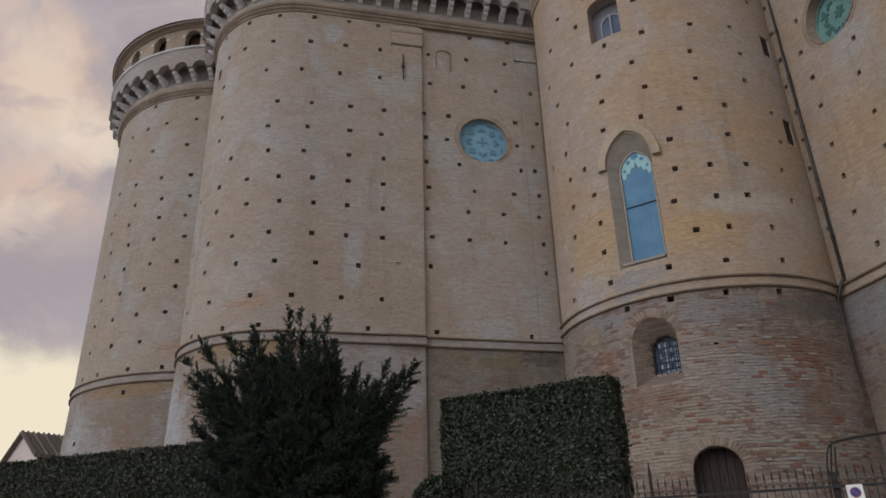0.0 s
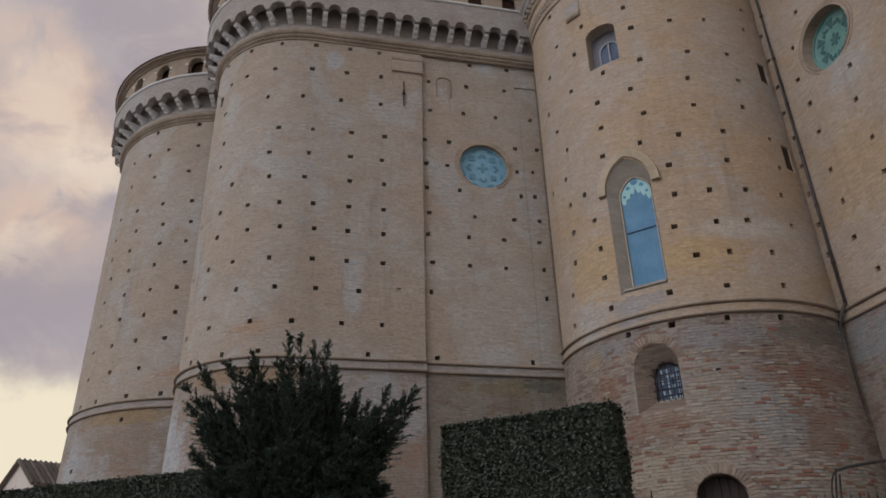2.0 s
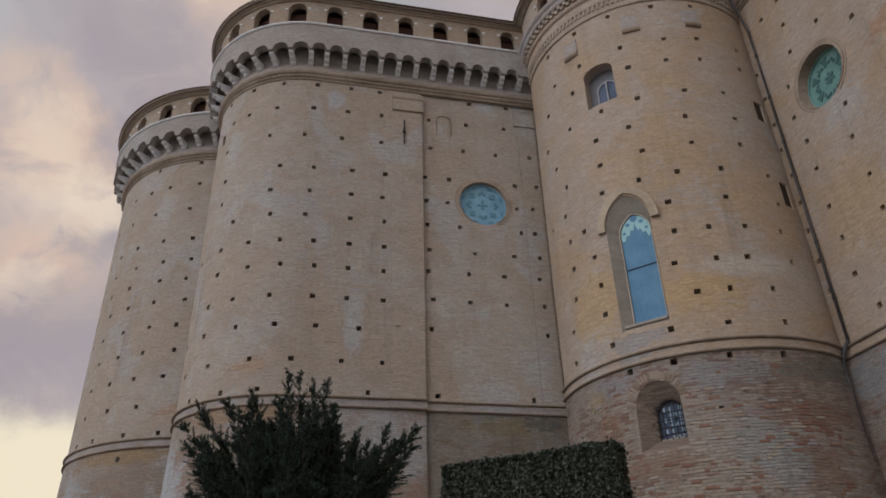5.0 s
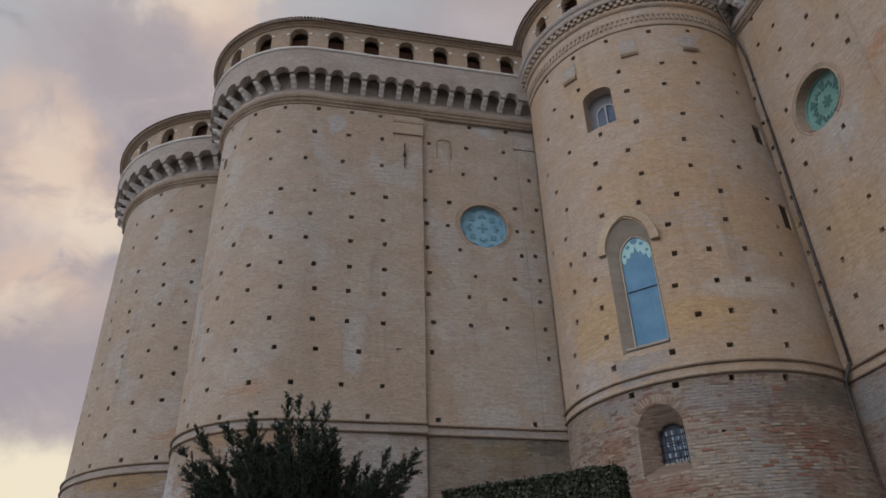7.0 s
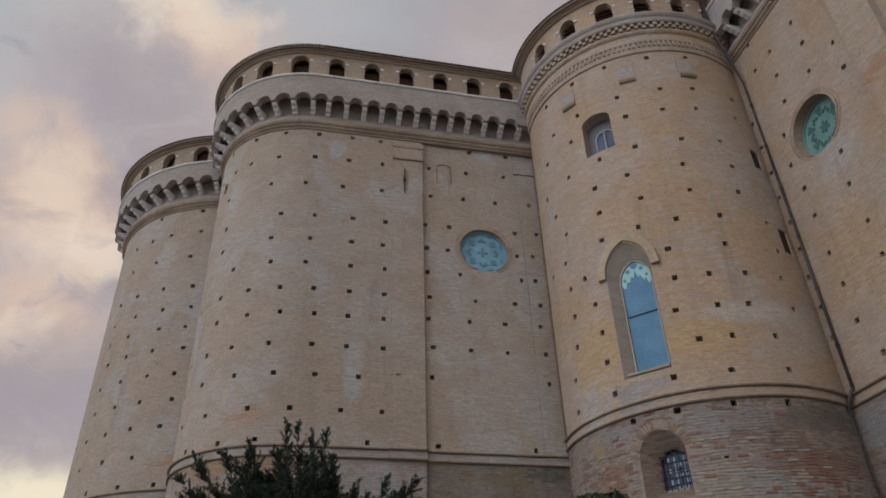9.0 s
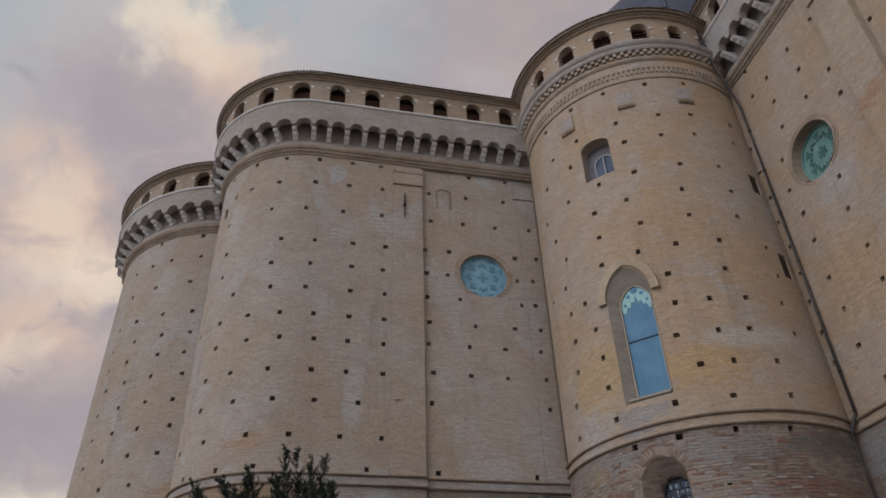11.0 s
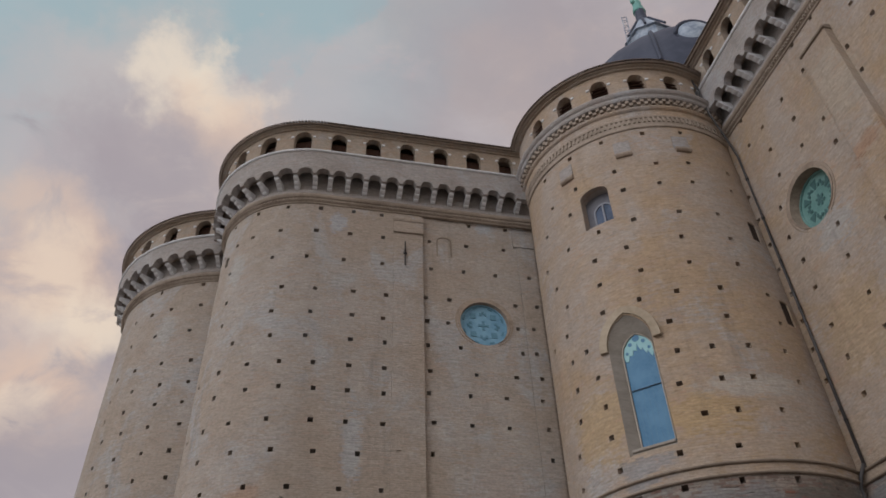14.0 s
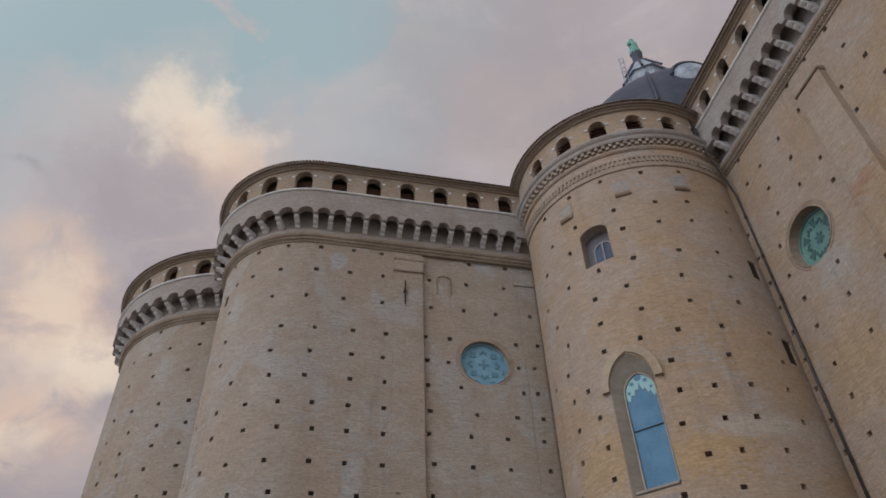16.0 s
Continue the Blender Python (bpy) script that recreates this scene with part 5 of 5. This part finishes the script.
# ---------------------------------------------------------------- house in the distance
def build_house():
    apex = Vector((-30.1, 51.9, 0))
    d, s = Vector((0.68, 0.735, 0)), Vector((0.735, -0.68, 0))
    t = thing("house", "plastered gabled house with a tiled roof beyond the hedge", "house", apex)
    W, L, HR, HE = 3.3, 14.0, 11.55, 9.75
    m = Matrix(((s.x, d.x, 0, 0), (s.y, d.y, 0, 0), (0, 0, 1, 0), (0, 0, 0, 1)))
    bm = bmesh.new()
    prism(bm, [(-W, 0.9), (-W, HE), (0, HR - 0.1), (W, HE), (W, 0.9)], L, m)
    part("wall", bm, PLASTER, t, "pale plaster walls")
    for e in (-1, 1):
        bm = bmesh.new()
        prism(bm, [(0, HR + 0.08), (e * (W + 0.45), HE - 0.2), (e * (W + 0.45), HE - 0.32), (0, HR - 0.06)], L + 0.5, m @ Matrix.Translation((0, -0.35, 0)))
        roof = part("roof", bm, HOUSE_TILE, t, "dark weathered clay tile roof")
        if e == 1:
            me = None
            for k in range(40):
                if me is None:
                    bm = bmesh.new()
                    tube(bm, [(0.1, 0, HR + 0.09), (W + 0.5, 0, HE - 0.16)], 0.085, 6)
                    me = bpy.data.meshes.new("roof_tile")
                    bm.to_mesh(me)
                    bm.free()
                    me.materials.append(HOUSE_TILE)
                set_piece("roof_tile", me, roof, m @ Matrix.Translation((0, -0.25 + 0.35 * k, 0)))
    # dark strip added below the roof edge for the shade under the eaves
    bm = bmesh.new()
    box(bm, 0.3, L, 0.18, m @ Matrix.Translation((W + 0.05, L / 2, HE - 0.35)))
    part("eaves_board", bm, DARK_WOOD, t)


build_house()


# ---------------------------------------------------------------- leaves
def leaf_cloud(name, points, normals, size, mat, parent, rng, spread=0.9, long=1.6, label=""):
    """Many small bent leaves at points, turned roughly along normals."""
    k = len(points)
    nrm = normals + rng.normal(0, spread, (k, 3))
    nrm /= np.linalg.norm(nrm, axis=1, keepdims=True)
    ref = rng.normal(0, 1, (k, 3))
    a = np.cross(nrm, ref)
    a /= np.linalg.norm(a, axis=1, keepdims=True)
    b = np.cross(nrm, a)
    s = size * rng.uniform(0.6, 1.35, (k, 1))
    tip, tail = points + a * s * long * 0.5, points - a * s * long * 0.5
    left = points + b * s * 0.42 + nrm * s * 0.15
    right = points - b * s * 0.42 + nrm * s * 0.15
    verts = np.stack([tail, left, tip, right], 1).reshape(-1, 3)
    faces = np.arange(4 * k).reshape(-1, 4)
    ob = from_lists(name, verts, faces, mat, parent, label)
    return ob


def hedge(name, start, end, depth, low, high, count, seed, label, group=""):
    """Clipped hedge: dark core, uneven leafy faces."""
    rng = np.random.default_rng(seed)
    a, b = Vector((*start, 0)), Vector((*end, 0))
    d = (b - a)
    ln = d.length
    d.normalize()
    back = Vector((-d.y, d.x, 0))
    t = thing(name, label, "hedge", ((a + b) / 2).to_tuple(), group)
    mid = (a + b) / 2
    bm = bmesh.new()
    c = back * depth / 2
    m = Matrix(((d.x, back.x, 0, c.x), (d.y, back.y, 0, c.y), (0, 0, 1, (low + high) / 2), (0, 0, 0, 1)))
    # solid filler box, near-black for the shade behind the leaves
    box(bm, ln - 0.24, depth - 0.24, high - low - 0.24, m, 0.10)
    part("core", bm, CORE_SHADE, t, "near-black solid core giving the shade inside the hedge")
    faces = [(ln * (high - low), "front"), (ln * (high - low) * 0.3, "back"), (ln * depth, "top"), (depth * (high - low), "left"), (depth * (high - low), "right")]
    total = sum(f[0] for f in faces)
    P, N = [], []
    for area, side in faces:
        k = int(count * area / total)
        u, v = rng.random(k), rng.random(k)
        if side in ("front", "back"):
            y = 0.0 if side == "front" else depth
            loc = np.stack([(u - 0.5) * ln, np.full(k, y), low + v * (high - low)], 1)
            n = np.tile([0, -1.0 if side == "front" else 1.0, 0], (k, 1))
        elif side == "top":
            loc = np.stack([(u - 0.5) * ln, v * depth, np.full(k, high)], 1)
            n = np.tile([0, 0, 1.0], (k, 1))
        else:
            loc = np.stack([np.full(k, -ln / 2 if side == "left" else ln / 2), u * depth, low + v * (high - low)], 1)
            n = np.tile([-1.0 if side == "left" else 1.0, 0, 0], (k, 1))
        lump = np.array([noise.noise(Vector(p) * 1.1 + Vector((seed, 0, 0))) * 0.05 + noise.noise(Vector(p) * 3.7) * 0.035 for p in loc])
        loc = loc + n * (lump - 0.02 - rng.exponential(0.035, k) + (rng.random(k) > 0.985) * 0.09)[:, None]
        P.append(loc), N.append(n)
    P, N = np.concatenate(P), np.concatenate(N)
    R3 = np.array([[d.x, back.x, 0], [d.y, back.y, 0], [0, 0, 1]])
    ob = leaf_cloud("leaves", P @ R3.T, N @ R3.T, 0.048, HEDGE_LEAF, t, rng, 0.8, 1.5, "small glossy dark green leaves")
    tagged(ob, kind="stuff")
    return t


hedge("clipped_hedge", (-0.16, 15.19), (3.10, 13.48), 0.8, 1.0, 5.0, 60000, 3, "tall dark green hedge clipped to a square block", "clipped hedges in the churchyard")
hedge("clipped_hedge", (-20.0, 22.60), (-4.3, 16.32), 1.3, 1.0, 4.55, 110000, 4, "long dark green clipped hedge behind the railings", "clipped hedges in the churchyard")


def small_shrub():
    rng = np.random.default_rng(8)
    t = thing("shrub", "low rounded clipped shrub beside the tall hedge", "shrub", (-0.25, 15.0, 1.0))
    v = rng.normal(0, 1, (9000, 3))
    v /= np.linalg.norm(v, axis=1, keepdims=True)
    v[:, 2] = np.abs(v[:, 2]) * 1.0 - 0.0
    p = v * np.array([0.62, 0.55, 1.1]) * (1 + rng.normal(0, 0.03, (9000, 1))) + np.array([0, 0, 1.25])
    low = rng.random(9000) < 0.3
    p[low, 2] = rng.random(low.sum()) * 1.25
    bm = bmesh.new()
    # solid filler in the same near-black, for the shade within the shrub
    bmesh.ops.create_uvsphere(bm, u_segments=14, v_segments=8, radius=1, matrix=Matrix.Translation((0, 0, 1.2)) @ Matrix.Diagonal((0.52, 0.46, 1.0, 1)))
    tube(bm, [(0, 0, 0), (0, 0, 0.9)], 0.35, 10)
    part("core", bm, CORE_SHADE, t)
    tagged(leaf_cloud("leaves", p, v, 0.055, HEDGE_LEAF, t, rng), kind="stuff")


small_shrub()


def yew_tree():
    """A many-stemmed yew: limbs fanning out of a short trunk, feathery shoots at their ends."""
    rng = np.random.default_rng(21)
    base = Vector((-3.0, 15.75, 1.0))
    side = Vector((math.cos(radians(10.8)), math.sin(radians(10.8)), 0)).normalized()
    deep = Vector((-side.y, side.x, 0))
    t = thing("yew_tree", "dark green yew with feathery upright branches behind the railings", "tree", base)
    tips = [(-2.65, 0.0, 6.10), (-2.62, 0.3, 5.75), (-2.36, -0.3, 6.45), (-1.92, 0.3, 6.70), (-1.33, -0.3, 6.82), (-0.76, 0.2, 6.80), (-0.57, 0.0, 7.45), (-0.31, 0.3, 7.46), (0.02, -0.2, 7.1),
            (0.32, 0.1, 7.25), (0.50, -0.2, 6.6), (0.62, 0.2, 6.2), (0.66, -0.2, 5.75), (0.58, 0.0, 5.4), (1.04, 0.1, 6.12), (1.28, -0.2, 5.75), (1.74, 0.2, 6.20), (1.85, -0.1, 5.85), (2.31, 0.0, 6.18), (2.27, 0.2, 5.82),
            (1.98, -0.2, 5.25), (1.58, 0.2, 4.75), (1.50, -0.3, 4.4), (1.65, 0.0, 4.0), (1.72, -0.2, 3.65), (1.45, 0.2, 3.3), (1.5, -0.4, 2.9), (-2.30, 0.2, 5.2), (-2.35, -0.2, 4.7), (-2.1, 0.3, 4.2),
            (-2.2, -0.4, 3.7), (-2.0, 0.2, 3.2), (-1.9, -0.6, 2.6), (-1.6, 0.8, 6.2), (0.1, -0.9, 6.1), (-0.6, -1.0, 5.9), (-1.5, -0.9, 5.5), (0.8, -0.8, 4.9), (-2.1, -0.6, 5.2), (1.2, 0.7, 4.9), (0.5, -1.2, 4.2),
            (-0.4, -1.3, 4.6), (-1.2, -1.2, 4.3), (1.1, -0.9, 3.8), (0.3, -1.3, 2.8), (-0.9, -1.2, 2.7), (-0.55, 0.4, 6.6), (-1.85, 0.2, 5.8), (-0.1, 0.1, 6.6), (-1.1, 0.0, 6.1), (-0.2, -0.5, 5.5)]
    # inner limbs that fill the crown
    outer = tips[:]
    for _ in range(88):
        a, b = rng.integers(0, len(outer), 2)
        while (outer[a][0] > 0.62) != (outer[b][0] > 0.62) and outer[a][2] + outer[b][2] > 9.0:
            a, b = rng.integers(0, len(outer), 2)
        k = float(rng.uniform(0.15, 0.85))
        x, y, z = (outer[a][i] * k + outer[b][i] * (1 - k) for i in range(3))
        tips.append((x * 0.95, y - float(rng.uniform(-0.2, 0.4)), z * 0.95))
    bm = bmesh.new()
    tube(bm, [(0, 0, -0.1), (0.03, 0.02, 0.5), (0, 0, 1.3)], 0.24, 10, 0.7)
    part("trunk", bm, BARK, t)
    P, A, Q = [], [], []
    for x, y, z in tips:
        tip = side * x + deep * y + Vector((0, 0, z - 1.12))
        root = Vector((0, 0, float(rng.uniform(0.3, 1.3))))
        lift = Vector((0, 0, 0.11 * math.hypot(x, y)))
        pts = [root.lerp(tip, s) + lift * (4 * s * (1 - s)) + Vector(rng.normal(0, 0.03, 3)) for s in (i / 9 for i in range(10))]
        bm = bmesh.new()
        tube(bm, pts[:-1], 0.06, 6, 0.25)
        part("limb", bm, BARK, t)
        n = 140
        for _ in range(n):
            s = 1.0 - 0.86 * float(rng.random())
            f = s * 9
            i = min(8, int(f))
            o = pts[i].lerp(pts[i + 1], f - i)
            fwd = (pts[i + 1] - pts[i]).normalized()
            out = Vector(rng.normal(0, 1, 3))
            out = (out - fwd * out.dot(fwd)).normalized()
            # shoots lean forwards and upwards and get shorter towards the tip
            w = (fwd * 0.85 + out * float(rng.uniform(0.35, 0.75 + 0.5 * (1 - s))) + Vector((0, 0, 0.15))).normalized()
            ln = (0.17 + 0.80 * (1 - s) ** 0.75) * float(rng.uniform(0.4, 1.3))
            k = int(16 + 112 * ln)
            q = rng.uniform(0.05, 1.0, k)
            line = np.array(o)[None] + np.array(w)[None] * (q * ln)[:, None]
            line[:, 2] -= 0.10 * ln * q ** 2
            P.append(line + rng.normal(0, 0.010, (k, 3)))
            Q.append(q)
            A.append(np.tile(np.array(w), (k, 1)))
    P, A, Q = np.concatenate(P), np.concatenate(A), np.concatenate(Q)
    k = len(P)
    r = rng.normal(0, 1, (k, 3))
    r -= A * np.sum(r * A, axis=1, keepdims=True)
    r /= np.linalg.norm(r, axis=1, keepdims=True)
    dirs = A * 0.75 + r * 0.75
    dirs /= np.linalg.norm(dirs, axis=1, keepdims=True)
    wide = np.cross(dirs, rng.normal(0, 1, (k, 3)))
    wide /= np.linalg.norm(wide, axis=1, keepdims=True)
    ln = rng.uniform(0.045, 0.10, (k, 1)) * (1.2 - 0.75 * Q[:, None])
    verts = np.stack([P - wide * 0.009, P + wide * 0.009, P + dirs * ln], 1).reshape(-1, 3)
    ob = from_lists("needles", verts, np.arange(3 * k).reshape(-1, 3), NEEDLE, t, "dark blue-green needle sprays")
    tagged(ob, kind="stuff")


yew_tree()


# ---------------------------------------------------------------- railings, gate and sign
FENCE = Path(("line", (-8.0, 17.5), (9.5, 9.625)))      # y = 13.9 - 0.45 x


def build_fence():
    t = thing("iron_fence", "dark wrought-iron railings with pointed bars along the churchyard", "fence")
    bm = bmesh.new()
    box(bm, 0.014, 0.014, 1.86, Matrix.Translation((0, 0, 1.88)))
    bmesh.ops.create_cone(bm, cap_ends=True, segments=4, radius1=0.015, radius2=0.002, depth=0.14, matrix=Matrix.Translation((0, 0, 2.90)))
    bmesh.ops.create_uvsphere(bm, u_segments=6, v_segments=4, radius=0.014, matrix=Matrix.Translation((0, 0, 2.82)))
    bar = bpy.data.meshes.new("bar")
    bm.to_mesh(bar)
    bm.free()
    bar.materials.append(IRON)
    bm = bmesh.new()
    tube(bm, [(0.045 * math.cos(a), 0.0, 2.70 + 0.05 * math.sin(a)) for a in (math.pi * i / 8 for i in range(9))], 0.006, 5)
    loop = bpy.data.meshes.new("scroll")
    bm.to_mesh(loop)
    bm.free()
    loop.materials.append(IRON)
    pitch, k = 0.115, 0
    while 0.1 + k * pitch < FENCE.length:
        u = 0.1 + k * pitch
        set_piece("bar", bar, t, FENCE.spot(u))
        set_piece("scroll", loop, t, FENCE.spot(u + pitch / 2))
        k += 1
    for z in (1.15, 2.66):
        bm = bmesh.new()
        box(bm, FENCE.length, 0.012, 0.04, FENCE.spot(FENCE.length / 2, 0.0, z))
        part("rail", bm, IRON, t)
    for u in (3.0, 6.1, 9.3, 12.4):
        bm = bmesh.new()
        box(bm, 0.05, 0.05, 2.05, FENCE.spot(u, -0.03, 2.0), 0.006)
        bmesh.ops.create_cone(bm, cap_ends=True, segments=6, radius1=0.035, radius2=0.004, depth=0.22, matrix=FENCE.spot(u, -0.03, 3.12))
        part("post", bm, IRON, t)


def build_gate_post():
    u = 14.98
    t = thing("gate_post", "dark iron gate post with a curved overthrow bar", "gate post", FENCE.spot(u, -0.1, 0).translation.to_tuple())
    m = FENCE.spot(u, -0.1, 0)
    m.translation = (0, 0, 0)
    bm = bmesh.new()
    box(bm, 0.10, 0.10, 1.95, m @ Matrix.Translation((0.12, 0, 1.9)), 0.012)
    part("post", bm, IRON, t)
    for x0, x1, z1 in ((-0.02, 0.19, 3.30), (0.05, 0.23, 3.24)):
        bm = bmesh.new()
        tube(bm, [m @ Vector((0.10 + x0, 0, 2.75)), m @ Vector((x1, 0, z1))], 0.016, 6)
        part("stay", bm, IRON, t)
    bm = bmesh.new()
    tube(bm, [m @ Vector((0.20 + 1.6 * s, 0, 3.30 + 0.14 * s ** 0.6)) for s in (i / 12 for i in range(13))], 0.020, 8)
    part("overthrow_bar", bm, IRON, t)
    bm = bmesh.new()
    tube(bm, [m @ Vector((0.20 - 0.17 * math.sin(a), 0, 2.45 + 0.84 * math.cos(a))) for a in (radians(100 * i / 10) for i in range(11))], 0.014, 6)
    part("curved_brace", bm, IRON, t)
    bm = bmesh.new()
    box(bm, 0.045, 0.03, 0.045, m @ Matrix.Translation((0.20, 0, 3.31)), 0.008)
    part("finial", bm, IRON, t)


def build_sign():
    m = FENCE.spot(15.33, 0.05, 2.50)
    at = m.translation.copy()
    t = thing("no_parking_sign", "white no-parking sign with a blue and red disc on railings", "sign", at.to_tuple())
    m.translation = (0, 0, 0)
    bm = bmesh.new()
    box(bm, 0.22, 0.006, 0.34, m, 0.002)
    part("plate", bm, SIGN_WHITE, t)
    bm = bmesh.new()
    band(bm, circle(0.074, 0.06, 24), circle(0.063, 0.06, 24), 0.003, m @ Matrix.Translation((0, -0.007, 0)))
    part("ring", bm, SIGN_RED, t)
    bm = bmesh.new()
    prism(bm, circle(0.063, 0.06, 24), 0.003, m @ Matrix.Translation((0, -0.0065, 0)))
    part("disc", bm, SIGN_BLUE, t)
    bm = bmesh.new()
    box(bm, 0.126, 0.003, 0.013, m @ Matrix.Translation((0, -0.009, 0.06)) @ Matrix.Rotation(radians(45), 4, "Y"))
    part("slash", bm, SIGN_RED, t)
    for z in (-0.08, -0.12):
        bm = bmesh.new()
        box(bm, 0.17, 0.003, 0.018, m @ Matrix.Translation((0, -0.007, z)))
        part("text_bar", bm, SIGN_GREY, t)


build_fence()
build_gate_post()
build_sign()


# ---------------------------------------------------------------- loose-edged bricks on the tower's base
def brick_piece_material():
    m, n, b = material("single_brick", 0.92, 0.0, 0.12)
    r = n.add("ShaderNodeObjectInfo").outputs["Random"]
    ob = n.add("ShaderNodeTexCoord").outputs["Object"]
    col = n.mix(n.ramp(r, 0.0, 0.35), (0.18, 0.13, 0.10), (0.20, 0.105, 0.08))
    col = n.mix(n.ramp(r, 0.45, 0.6), col, (0.29, 0.245, 0.20))
    col = n.mix(n.ramp(r, 0.85, 0.95), col, (0.26, 0.25, 0.245))
    g = n.noise(ob, 14.0, 5.0, 0.7)
    n.put(b.inputs["Base Color"], n.mix(1.0, col, n.mix(g, (0.75, 0.75, 0.75), (1.22, 1.21, 1.20)), "MULTIPLY"))
    bump(n, b, g, 0.7, 0.02)
    return m


def loose_bricks():
    """Bricks that stand proud of the eroded courses round the low window and the door."""
    wall = [o for o in bpy.data.objects if o.name.startswith("base_wall") and o.parent and o.parent.name.startswith("stair_tower")][0]
    rng = random.Random(17)
    mat = brick_piece_material()
    kinds = [block_mesh("brick", ln, 0.08, 0.074, mat, 0.008) for ln in (0.30, 0.27, 0.15)]
    made = 0
    while made < 300:
        row = rng.randrange(32, 92)
        z = (row + 0.5) * 0.095
        u = 3.0 + 0.165 * rng.randrange(0, 48)
        if 4.0 < u < 6.15 and 6.3 < z < 9.0 or 5.3 < u < 7.35 and z < 5.1 or z > 8.9:
            continue
        # gathered where the old face has crumbled
        if noise.noise(Vector((u * 0.55, z * 0.8, 3.0))) + rng.uniform(-0.25, 0.25) < 0.0:
            continue
        face = 0.03 + 0.17 * (9.35 - z) / 8.75
        set_piece("brick", rng.choice(kinds), wall, TOWER.spot(u, face + rng.uniform(-0.031, -0.018), z) @ Matrix.Rotation(rng.uniform(-0.02, 0.02), 4, "Y"))
        made += 1


loose_bricks()
